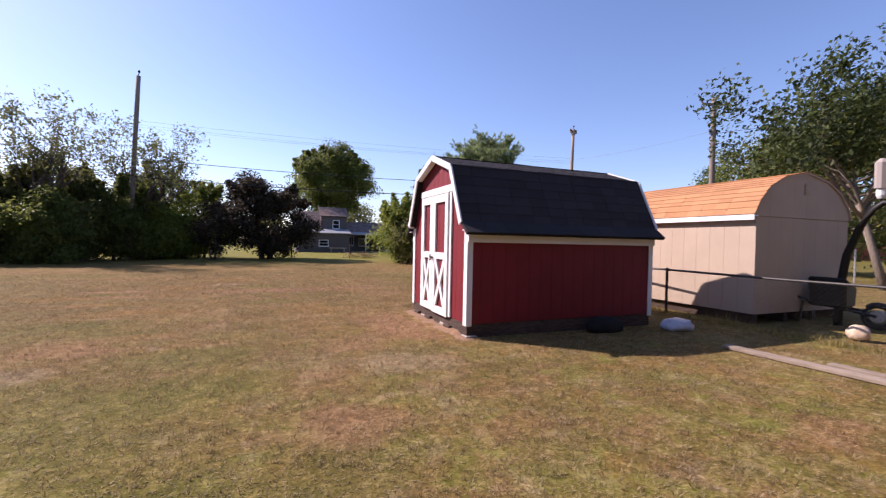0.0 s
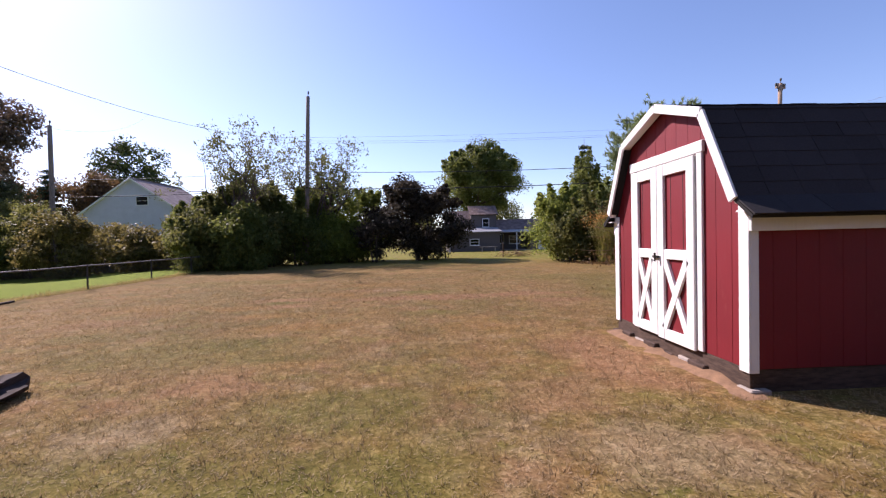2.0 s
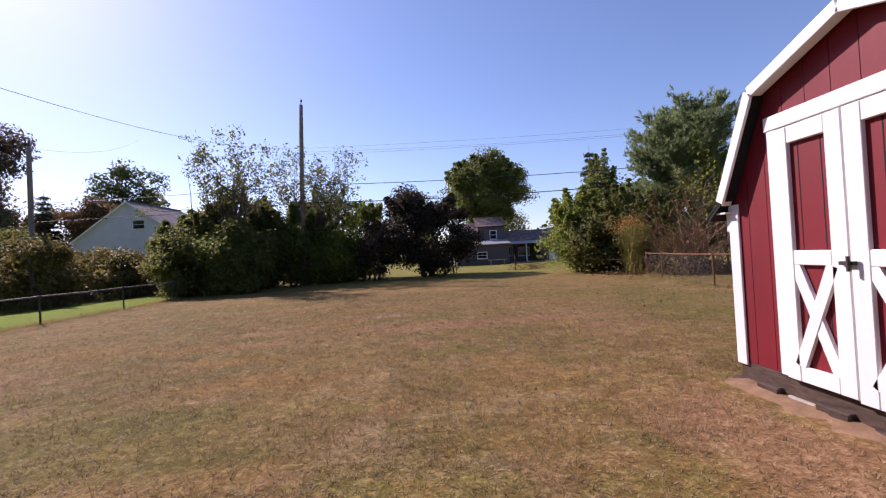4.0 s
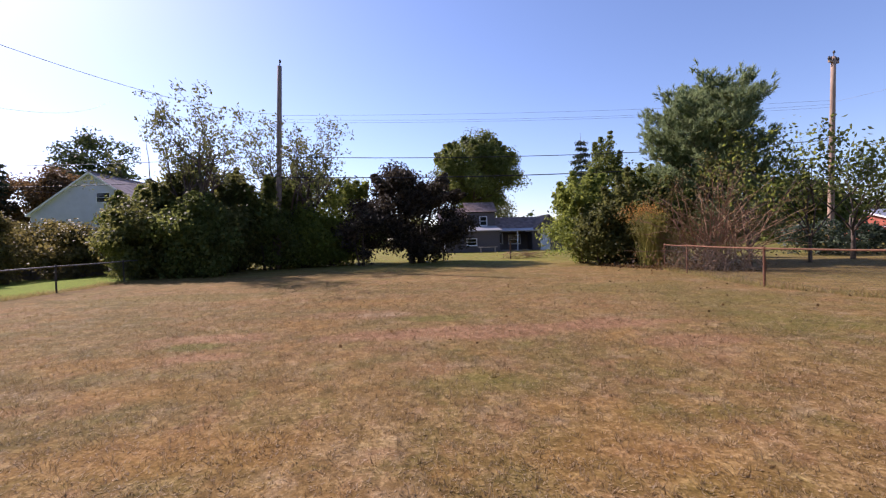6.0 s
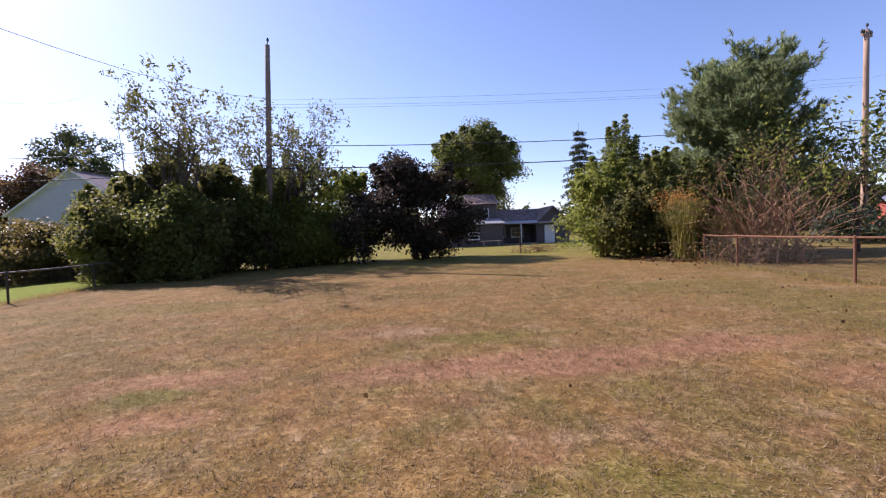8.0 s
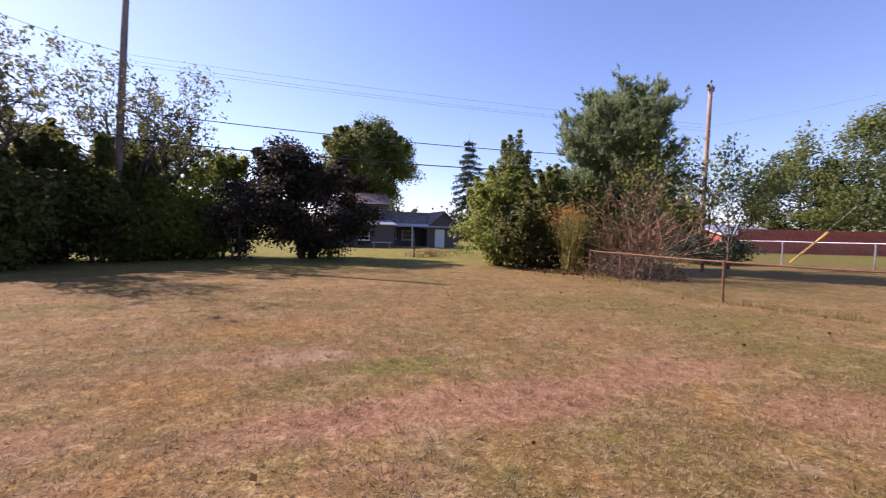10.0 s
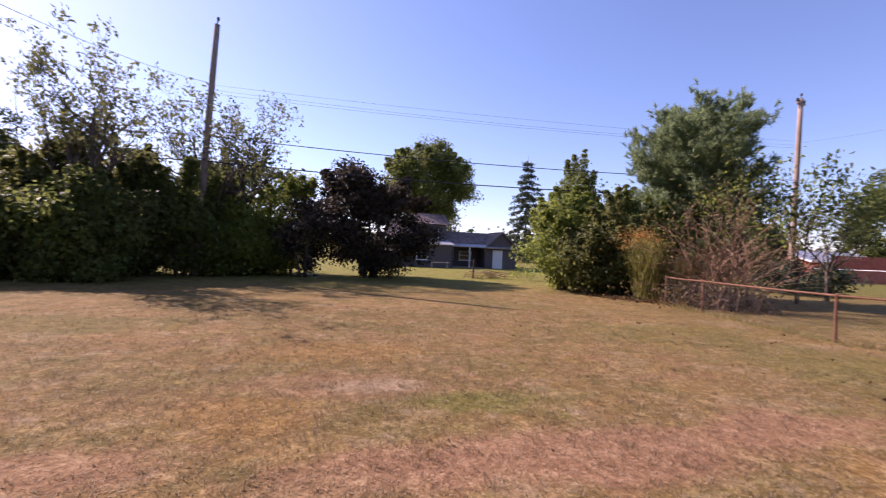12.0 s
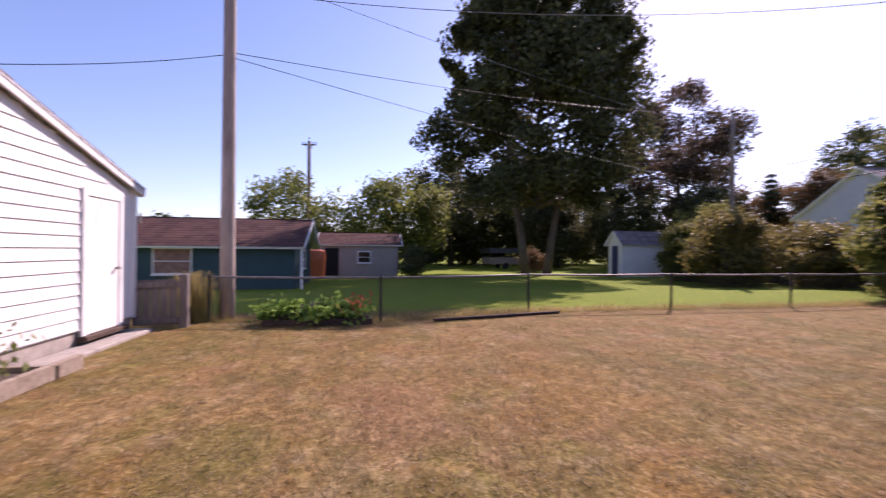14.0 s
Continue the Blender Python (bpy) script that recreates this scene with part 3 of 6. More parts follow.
def window(parent, c, w, h, facing, frame_mat=None, depth=0.06, cross=True, glass=None):
    """A framed window on a wall: c its centre, facing the wall's outward axis (+x, -x, +y or -y)."""
    frame_mat = frame_mat or M_WHITE
    turn = {"-y": 0, "+x": 90, "+y": 180, "-x": 270}[facing]
    m = pose(*c, 0, 0, turn)

    def put(name, g, mat, par):
        g.v = [tuple(m @ Vector(v)) for v in g.v]
        return part(name, g, mat, par)
    f = 0.07
    fr = G().box((-w / 2 - f, -depth, -h / 2 - f), (-w / 2, 0, h / 2 + f)).box((w / 2, -depth, -h / 2 - f), (w / 2 + f, 0, h / 2 + f))
    fr.box((-w / 2, -depth, h / 2), (w / 2, 0, h / 2 + f)).box((-w / 2, -depth, -h / 2 - f), (w / 2, 0, -h / 2))
    if cross:
        fr.box((-w / 2, -depth * 0.7, -0.02), (w / 2, -depth * 0.2, 0.02))
    win = put("window", fr, frame_mat, parent)
    put("pane", G().box((-w / 2, -0.02, -h / 2), (w / 2, -0.005, h / 2)), glass or M_GLASS, win)
    put("sill", G().box((-w / 2 - f - 0.03, -depth - 0.05, -h / 2 - f - 0.04), (w / 2 + f + 0.03, 0, -h / 2 - f - 0.002)), frame_mat, win)
    return win


# ================= ground =================
def make_ground():
    xs = [-900, -500, -250, -120, -70, -45, -34] + [-28 + 0.8 * i for i in range(26)] + [-6, -3, 0, 3, 6, 9, 14, 22, 40, 80, 160, 400, 900]
    ys = [-900, -400, -150, -60, -25, -10] + [-5 + 2.5 * i for i in range(22)] + [55, 70, 100, 160, 300, 600, 900]
    g = G()
    for y in ys:
        for x in xs:
            g.v.append((x, y, ground_z(x, y)))
    w = len(xs)
    for j in range(len(ys) - 1):
        for i in range(w - 1):
            k = j * w + i
            g.f.append((k, k + 1, k + w + 1, k + w))
    ob = part("ground", g, M_LAWN, smooth=True)
    tagged(ob, "dry patchy lawn of straw, olive and reddish thatch", "lawn", kind="structure")


make_ground()


def make_grass():
    """Short mown blades over the part of the yard that is walked through, many of them in small tufts."""
    rng = np.random.default_rng(5)

    def spots(n):
        x, y = rng.uniform(-9.5, 8.0, n), rng.uniform(0.0, 19.0, n)
        keep = ~((x > 2.5) & (x < 6.35) & (y > 4.85) & (y < 7.4))
        d = np.hypot(x + 0.5, np.maximum(0, np.maximum(1.5 - y, y - 9.5)))
        keep &= rng.uniform(0, 1, n) < np.clip(1.25 - d * 0.10, 0.14, 1.0)
        clump = np.sin(x * 2.3 + 1.7 * np.sin(y * 1.9)) * np.sin(y * 2.7 + 1.3 * np.sin(x * 1.6))
        keep &= rng.uniform(0, 1, n) < 0.7 + 0.3 * clump
        return x[keep], y[keep]
    # lying straws, crossing one another
    x1, y1 = spots(560000)
    n1 = len(x1)
    a1 = rng.uniform(0, 2 * math.pi, n1)
    d1 = np.stack([np.cos(a1), np.sin(a1), np.zeros(n1)], 1)
    s1 = np.stack([-np.sin(a1), np.cos(a1), np.zeros(n1)], 1) * rng.uniform(0.0022, 0.005, n1)[:, None]
    p1 = np.stack([x1, y1, rng.uniform(0.001, 0.003, n1)], 1)
    t1 = p1 + d1 * rng.uniform(0.012, 0.036, n1)[:, None] + np.stack([np.zeros(n1), np.zeros(n1), rng.uniform(0.001, 0.012, n1)], 1)
    # short standing blades in tufts that lean apart
    xc, yc = spots(62000)
    per = 7
    x2, y2 = np.repeat(xc, per), np.repeat(yc, per)
    n2 = len(x2)
    a2, r2 = rng.uniform(0, 2 * math.pi, n2), rng.uniform(0, 1, n2) ** 0.5 * np.repeat(rng.uniform(0.015, 0.05, len(xc)), per)
    lean = np.stack([np.cos(a2), np.sin(a2)], 1) * r2[:, None]
    p2 = np.stack([x2 + lean[:, 0], y2 + lean[:, 1], np.zeros(n2)], 1)
    h2 = np.repeat(rng.uniform(0.018, 0.050, len(xc)), per) * rng.uniform(0.6, 1.2, n2)
    b2 = rng.uniform(0, 2 * math.pi, n2)
    s2 = np.stack([np.cos(b2), np.sin(b2), np.zeros(n2)], 1) * rng.uniform(0.0018, 0.004, n2)[:, None]
    t2 = p2 + np.stack([lean[:, 0] * 0.9 + rng.normal(size=n2) * 0.010, lean[:, 1] * 0.9 + rng.normal(size=n2) * 0.010, h2], 1)
    p, s, tip = np.concatenate([p1, p2]), np.concatenate([s1, s2]), np.concatenate([t1, t2])
    n = len(p)
    verts = np.stack([p - s, p + s, tip], 1).reshape(-1, 3)
    me = raw_mesh("grass", verts, np.arange(3 * n), 3)
    tagged(part("grass", me, M_BLADE), "short dry mown grass blades on the lawn", "grass", kind="stuff")


make_grass()


def make_litter():
    """Fallen leaves and dark clods scattered on the lawn."""
    rng = np.random.default_rng(11)
    n = 110
    x = np.concatenate([rng.uniform(-2, 8, n // 2), rng.normal(5, 2.2, n // 2)])
    y = np.concatenate([rng.uniform(10, 21, n // 2), rng.normal(16, 2.5, n // 2)])
    pos = np.stack([x, y, np.full(len(x), 0.03)], 1)
    me = leaf_mesh("fallen_leaves", pos, 0.052, rng, wide=0.8, droop=0)
    tagged(part("fallen_leaves", me, L_RUSSET), "scattered brown fallen leaves on the lawn", "leaves", kind="stuff")


make_litter()


# ================= red shed =================
def red_shed():
    X, Y = 2.80, 4.90
    W, D, Z0 = 2.46, 3.52, 0.20
    C = W / 2
    root = thing("garden_shed", "red barn-shaped wooden shed with white trim and black shingle roof", "shed", (X, Y, 0))
    prof = [(C - 1.21, 1.67), (C - 0.79, 2.53), (C, 2.80), (C + 0.79, 2.53), (C + 1.21, 1.67)]

    def roof_z(v):
        for (a, za), (b, zb) in zip(prof, prof[1:]):
            if a - 1e-6 <= v <= b + 1e-6:
                return za + (zb - za) * (v - a) / (b - a)
        return 1.6
    # core behind the boards
    core = [(0.03, Z0), (W - 0.03, Z0), (W - 0.03, 1.55), (C + 0.77, 2.48), (C, 2.75), (C - 0.77, 2.48), (0.03, 1.55)]
    part("wall_core", G().prism(core, 0.03, D - 0.03), M_DARK, root)
    n = 12
    for k in range(n):
        a, b = k * W / n + 0.003, (k + 1) * W / n - 0.003
        pts = [(a, Z0), (b, Z0), (b, roof_z(b) - 0.01)]
        for v, z in reversed(prof):
            if a < v < b:
                pts.append((v, z - 0.01))
        pts.append((a, roof_z(a) - 0.01))
        part("front_board", G().prism(pts, 0.0, 0.04), M_RED, root)
        part("back_board", G().prism(pts, D - 0.04, D), M_RED, root)
    m = 17
    board = G().box((0.0015, 0, Z0), (D / m - 0.0015, 0.04, 1.5)).mesh("side_board")
    board.materials.append(M_RED)
    for k in range(m):
        for v in (0.0, W - 0.04):
            ob = part("side_board", board, M_RED, root)
            ob.location = (k * D / m, v, 0)
    # roof slopes with an outward kick at the eaves
    x0, x1 = -0.11, D + 0.10
    along = (x1 - x0, 0, 0)
    left = [((C - 1.21, 1.67), (C - 0.79, 2.53)), ((C - 0.79, 2.53), (C, 2.80))]
    for (p, q) in left:
        for s in (1, -1):
            pa, qa = Vector((x0, C + s * (p[0] - C), p[1])), Vector((x0, C + s * (q[0] - C), q[1]))
            up = qa - pa
            slab(root, pa, along, up, 0.035, M_DARK)
            shingle_slope(root, pa, along, up, 12, 6, M_ROOF_BLACK, thick=0.006)
    for s in (1, -1):
        pa, qa = Vector((x0, C - s * 1.41, 1.51)), Vector((x0, C - s * 1.21, 1.67))
        slab(root, pa, along, (qa - pa), 0.03, M_DARK)
        shingle_slope(root, pa, along, (qa - pa), 11, 1, M_ROOF_BLACK)
        # eave board and its soffit
        part("eave_board", G().box((-0.02, C - s * 1.262 - 0.02, 1.38), (D + 0.02, C - s * 1.262 + 0.02, 1.545)), M_WHITE, root, "cream eave board", bevel=0.004)
        part("soffit", G().box((x0 + 0.02, min(C - s * 1.38, C - s * 1.2), 1.545), (x1 - 0.02, max(C - s * 1.38, C - s * 1.2), 1.56)), M_WHITE, root)
    # rake boards and their undersides at both gables
    for xa, xb in ((x0 - 0.025, x0 + 0.0), (x1, x1 + 0.025)):
        for (p, q) in zip(prof, prof[1:]):
            part("rake_board", G().beam((((xa + xb) / 2), p[0], p[1] - 0.02), (((xa + xb) / 2), q[0], q[1] - 0.02), xb - xa, 0.095, up=(0, -(q[1] - p[1]), q[0] - p[0])), M_WHITE, root, bevel=0.004)
    for (p, q) in zip(prof, prof[1:]):
        up = (0, -(q[1] - p[1]), q[0] - p[0])
        part("rake_soffit", G().beam((x0 / 2 - 0.01, p[0], p[1] - 0.05), (x0 / 2 - 0.01, q[0], q[1] - 0.05), -x0 - 0.03, 0.012, up=up), M_WHITE, root)
    # corner trim
    for v0, v1 in ((-0.02, 0.10), (W - 0.10, W + 0.02)):
        part("corner_trim", G().box((-0.022, v0, Z0 - 0.03), (-0.002, v1, 1.62)), M_WHITE, root, bevel=0.004)
        part("corner_trim", G().box((D + 0.002, v0, Z0 - 0.03), (D + 0.022, v1, 1.62)), M_WHITE, root, bevel=0.004)
    for v in (-0.021, W + 0.001):
        part("corner_trim", G().box((-0.002, v, Z0 - 0.03), (0.068, v + 0.02, 1.38)), M_WHITE, root, bevel=0.004)
        part("corner_trim", G().box((D - 0.07, v, Z0 - 0.03), (D + 0.002, v + 0.02, 1.38)), M_WHITE, root, bevel=0.004)
    # double door
    dy0, dy1, mid = 0.57, 1.98, 1.33
    part("door_casing", G().box((-0.035, dy0 - 0.02, 2.165), (-0.002, dy1 + 0.02, 2.28)), M_WHITE, root, bevel=0.005)
    for a, b in ((dy0, dy0 + 0.085), (dy1 - 0.085, dy1)):
        part("door_casing", G().box((-0.03, a, 0.20), (-0.002, b, 2.163)), M_WHITE, root, bevel=0.005)
    for a, b, z in ((dy0 + 0.09, mid - 0.004, 0.185), (mid + 0.004, dy1 - 0.09, 0.20)):
        door = part("door", G().box((-0.02, a, z), (-0.003, b, 2.15)), M_RED, root, "red door leaf with white braces")
        for k in range(1, 3):
            v = a + (b - a) * k / 3
            part("groove", G().box((-0.0215, v - 0.004, z + 0.1), (-0.0195, v + 0.004, 2.1)), M_DARK, door)
        s = 0.125
        for c, d in ((a, a + s), (b - s, b)):
            part("stile", G().box((-0.055, c, z), (-0.021, d, 2.15)), M_WHITE, door, bevel=0.005)
        for c, d in ((z, z + 0.12), (1.09, 1.20), (2.02, 2.15)):
            part("rail", G().box((-0.053, a + s, c), (-0.021, b - s, d)), M_WHITE, door, bevel=0.005)
        for e, f in (((a + s, z + 0.12), (b - s, 1.09)), ((b - s, z + 0.12), (a + s, 1.09))):
            o = -0.036 if e[0] < f[0] else -0.041
            part("brace", G().beam((o, e[0], e[1]), (o, f[0], f[1]), 0.028, 0.085, up=(0, -(f[1] - e[1]), f[0] - e[0])), M_WHITE, door)
    part("latch", G().box((-0.085, mid - 0.05, 1.10), (-0.056, mid + 0.05, 1.125)).tube([(-0.1, mid - 0.03, 1.06), (-0.1, mid - 0.03, 1.16)], 0.012), M_DARKSTEEL, root, "dark steel latch")
    # skids, blocks and the rubble under the sill
    for v in (0.05, 0.85, 1.6, 2.3):
        part("skid", G().box((0.02, v, 0.07), (D, v + 0.12, 0.199)), M_TIE, root)
    part("sill_gap_board", G().box((0.0, 0.0, -0.02), (0.035, W, 0.198)), M_TIE, root, bevel=0.006)
    berm, n = G(), 16
    brng = random.Random(8)
    for i in range(n + 1):
        v = -0.15 + (W + 0.25) * i / n
        h, w = 0.04 + brng.uniform(-0.02, 0.025), 0.20 + brng.uniform(-0.10, 0.12)
        if i in (0, n):
            h = 0.0
        for x, z in ((0.06, h), (-0.04, h), (-w * 0.5, h * 0.45), (-w, -0.02)):
            berm.v.append((x, v, z))
    for i in range(n):
        for j in range(3):
            k = i * 4 + j
            berm.f.append((k, k + 1, k + 5, k + 4))
    part("dirt_berm", berm, M_SAND, root, "sandy dirt banked against the sill", smooth=True)
    rng = random.Random(4)
    for k in range(9):
        v = -0.06 + k * (W / 8.4)
        a = rng.uniform(0.16, 0.27)
        h = rng.uniform(0.03, 0.09)
        ob = part("block", G().box((-rng.uniform(0.01, 0.07), v, -0.03), (0.15, v + a, h)), M_TIE if k % 3 else M_CONC, root, "rough low block", bevel=0.012)
    # dark board standing in for the shaded gap under the near side wall
    part("sill_gap_board", G().box((0.02, 0.01, -0.02), (D, 0.045, 0.198)), M_TIE, root, bevel=0.006)


red_shed()


# ================= beige shed =================
def beige_shed():
    X, Y = 8.22, 4.36
    W, D, S = 3.25, 4.2, 0.883
    root = thing("storage_shed", "beige wooden storage shed with tan shingle barn roof", "shed", (X, Y, 0.10))
    root.scale = (S, S, S)
    C = W / 2
    half = [(1.72, 2.14), (1.55, 2.42), (1.25, 2.72), (0.75, 2.96), (0.0, 3.10)]
    prof = [(C - a, z) for a, z in half] + [(C + a, z) for a, z in reversed(half[:-1])]
    core = [(0.03, 0.12), (W - 0.03, 0.12), (W - 0.03, 2.10)] + [(C + a * 0.93, z - 0.05) for a, z in half] + [(C - a * 0.93, z - 0.05) for a, z in reversed(half[:-1])] + [(0.03, 2.10)]
    part("wall_core", G().prism(core, 0.03, D - 0.03, "y"), M_BEIGE, root)

    def top(u):
        pts = prof
        for (a, za), (b, zb) in zip(pts, pts[1:]):
            if a <= u <= b:
                return za + (zb - za) * (u - a) / (b - a) - 0.03
        return 2.1
    n = 8
    for k in range(n):
        a, b = k * W / n + 0.0015, (k + 1) * W / n - 0.0015
        part("gable_panel", G().prism([(a, 0.10), (b, 0.10), (b, 2.10), (a, 2.10)], 0.0, 0.03, "y"), M_BEIGE, root)
        pts = [(a, 2.108), (b, 2.108), (b, top(b))] + [(u, z - 0.03) for u, z in reversed(prof) if a < u < b] + [(a, top(a))]
        part("gable_panel", G().prism(pts, -0.012, 0.03, "y"), M_BEIGE, root)
    m = 13
    me = G().box((0, 0.002, 0.10), (0.03, D / m - 0.002, 2.12)).mesh("side_panel")
    me.materials.append(M_BEIGE)
    for k in range(m):
        part("side_panel", me, M_BEIGE, root).location = (0, k * D / m, 0)
        part("side_panel", me, M_BEIGE, root).location = (W - 0.03, k * D / m, 0)
    for i, ((a, za), (b, zb)) in enumerate(zip(prof, prof[1:])):
        if a > b:
            a, za, b, zb = b, zb, a, za
        o, e = ((a, za), (b, zb)) if za < zb else ((b, zb), (a, za))
        pa, up = Vector((o[0], -0.04, o[1])), Vector((e[0] - o[0], 0, e[1] - o[1]))
        slab(root, pa, (0, D + 0.08, 0), up, 0.03, M_BEIGE)
        shingle_slope(root, pa, (0, D + 0.08, 0), up, 14, max(2, round(up.length / 0.15)), M_ROOF_TAN, single=o[0] < C and i < 4)
    part("fascia", G().box((-0.12, -0.04, 2.02), (-0.095, D + 0.04, 2.13)), M_WHITE, root, "white eave fascia", bevel=0.004)
    part("soffit", G().box((-0.095, -0.04, 2.10), (0.0, D + 0.04, 2.12)), M_WHITE, root)
    vent = part("vent", G().box((C - 0.09, -0.035, 2.62), (C + 0.09, -0.013, 2.86)), M_BEIGE, root, "small gable vent")
    for k in range(4):
        part("slat", G().box((C - 0.08, -0.045, 2.64 + k * 0.055), (C + 0.08, -0.036, 2.675 + k * 0.055)), M_BEIGE, vent)
    for u in (0.1, 1.1, 2.1, 3.0):
        part("skid", G().box((u, 0.05, -0.14), (u + 0.12, D - 0.05, 0.099)), M_TIE, root)


beige_shed()


# ================= fences =================
def chain_fence(name, label, pts, height, post_mat, rail_mat, top_rail=0.021, mesh_gap=0.075, post_r=0.026, low=0.03, wire=0.0016):
    root = thing(name, label, "fence")
    posts = []
    for i, (x, y) in enumerate(pts):
        z = ground_z(x, y)
        tilt = Vector((math.sin(i * 2.3) * 0.012, math.cos(i * 1.7) * 0.012, 0))
        top = Vector((x, y, z + height)) + tilt
        posts.append((Vector((x, y, z)), top))
        p = part("post", G().tube([(x, y, z - 0.15), tuple(top)], post_r, 8), post_mat, root, smooth=False)
        part("post_cap", G().tube([tuple(top - Vector((0, 0, 0.03))), tuple(top + Vector((0, 0, 0.012))), tuple(top + Vector((0, 0, 0.035)))], [post_r + 0.008, post_r + 0.008, 0.008], 8), post_mat, p)
    for (a, at), (b, bt) in zip(posts, posts[1:]):
        drop = Vector((0, 0, 0.012))
        mid = at.lerp(bt, 0.5) - Vector((0, 0, 0.012))
        part("top_rail", G().tube([at - drop, mid - drop, bt - drop], top_rail, 8), rail_mat, root)
    # woven wire: two sets of slanted strands
    v, f = [], []
    for (a, at), (b, bt) in zip(posts, posts[1:]):
        L = (b - a).length
        H = height - 0.04
        d = (b - a).normalized()
        nrm = Vector((-d.y, d.x, 0))
        t = -H
        while t < L:
            for sgn in (1, -1):
                s0, s1 = t, t + H
                z0, z1 = 0.0, H
                if s0 < 0:
                    z0, s0 = -s0, 0.0
                if s1 > L:
                    z1, s1 = z0 + (L - s0), L
                if s1 - s0 < 0.02:
                    continue
                if sgn < 0:
                    z0, z1 = H - z0, H - z1
                p = a + d * s0 + Vector((0, 0, low + z0)) + nrm * 0.004 * sgn
                q = a + d * s1 + Vector((0, 0, low + z1)) + nrm * 0.004 * sgn
                k = len(v)
                r = wire
                w = (q - p).normalized().cross(nrm) * r
                for c in (p, q):
                    v += [tuple(c + w), tuple(c - w * 0.5 + nrm * r), tuple(c - w * 0.5 - nrm * r)]
                f += [(k, k + 1, k + 4, k + 3), (k + 1, k + 2, k + 5, k + 4), (k + 2, k, k + 3, k + 5)]
            t += mesh_gap
    g = G()
    g.v, g.f = v, f
    me = bpy.data.meshes.new("chain_link")
    me.from_pydata(v, [], f)
    part("chain_link", me, M_DARKSTEEL, root)
    return root


chain_fence("chain_link_fence", "rusty chain-link fence along the lawn's edge", [(8.3, 8.95), (8.44, 11.9), (7.74, 14.9), (8.36, 18.58), (8.75, 20.4)], 0.90, M_RUST, M_RUST, wire=0.0011)
chain_fence("chain_link_fence", "dark chain-link fence between the two sheds", [(7.72, -1.4), (7.74, 1.6), (7.78, 5.8), (8.1, 8.9)], 0.91, M_DARKSTEEL, M_DARKSTEEL, wire=0.0008)
chain_fence("chain_link_fence", "dark low chain-link fence before the green lawn", [(-10.45, 6.25), (-10.10, 9.25), (-10.95, 12.42), (-10.95, 15.85), (-10.92, 19.08), (-11.05, 22.3), (-11.2, 25.5)], 0.80, M_DARKSTEEL, M_RAIL)
chain_fence("chain_link_fence", "silver galvanised chain-link fence in the next yard", [(27.0, 29.3), (26.0, 24.7), (25.0, 20.1), (24.3, 16.6), (23.6, 13.0), (23.0, 9.5)], 1.38, M_GALV, M_GALV, top_rail=0.022, post_r=0.035, mesh_gap=0.12)


# ================= poles and wires =================
def pole(label, x, y, top, r, mat, lean=(0, 0), arm=None, extras=True):
    z = ground_z(x, y)
    root = thing("utility_pole", label, "utility pole", (x, y, z))
    h = top - z
    n = 6
    part("shaft", G().tube([(lean[0] * i / n, lean[1] * i / n, -0.4 + (h + 0.4) * i / n) for i in range(n + 1)], [r * (1.12 - 0.32 * i / n) for i in range(n + 1)], 12), mat, root, smooth=True)
    if extras:
        part("pin", G().tube([(lean[0], lean[1], h), (lean[0] + 0.03, lean[1], h + 0.22)], 0.022, 6), M_DARKSTEEL, root)
        part("insulator", G().tube([(lean[0] + 0.03, lean[1], h + 0.18), (lean[0] + 0.03, lean[1], h + 0.25), (lean[0] + 0.03, lean[1], h + 0.32)], [0.05, 0.06, 0.03], 8), M_DARKSTEEL, root)
    if arm:
        for z0, w, ang in arm:
            dx, dy = math.cos(ang) * w / 2, math.sin(ang) * w / 2
            a = part("crossarm", G().beam((lean[0] - dx, lean[1] - dy, h - z0), (lean[0] + dx, lean[1] + dy, h - z0), 0.09, 0.11), mat, root)
            for s in (-0.95, -0.55, 0.55, 0.95):
                p = Vector((lean[0] + dx * s, lean[1] + dy * s, h - z0 + 0.05))
                part("insulator", G().tube([p, p + Vector((0, 0, 0.1)), p + Vector((0, 0, 0.2))], [0.03, 0.06, 0.035], 8), M_DARKSTEEL, a)
            part("arm_brace", G().beam((lean[0] - dx * 0.6, lean[1] - dy * 0.6, h - z0), (lean[0], lean[1], h - z0 - 0.55), 0.03, 0.03).beam((lean[0] + dx * 0.6, lean[1] + dy * 0.6, h - z0), (lean[0], lean[1], h - z0 - 0.55), 0.03, 0.03), M_DARKSTEEL, a)
    return root


pole("bare weathered grey utility pole behind the hedge", -7.05, 27.56, 10.1, 0.135, M_POLE, lean=(0.4, 0))
pole("weathered utility pole beyond the green lawn", -23.4, 29.6, 9.15, 0.15, M_POLE, lean=(0.0, 0.1))
pole("tan utility pole behind the pine", 21.55, 26.4, 10.25, 0.135, M_POLE_TAN, lean=(0.25, 0), arm=[(0.25, 0.7, 0.2)])
pole("grey-brown utility pole with short crossarms", 24.75, 17.2, 10.3, 0.165, M_POLE, arm=[(0.35, 1.6, -0.3), (2.1, 0.5, -0.3)])
pole("tall grey wooden service pole by the fence gate", -10.75, 6.47, 8.0, 0.122, M_POLE_PALE, extras=False)
pole("distant utility pole with a small crossarm", -40.0, 4.2, 10.5, 0.17, M_POLE, arm=[(0.3, 1.2, 1.4)])


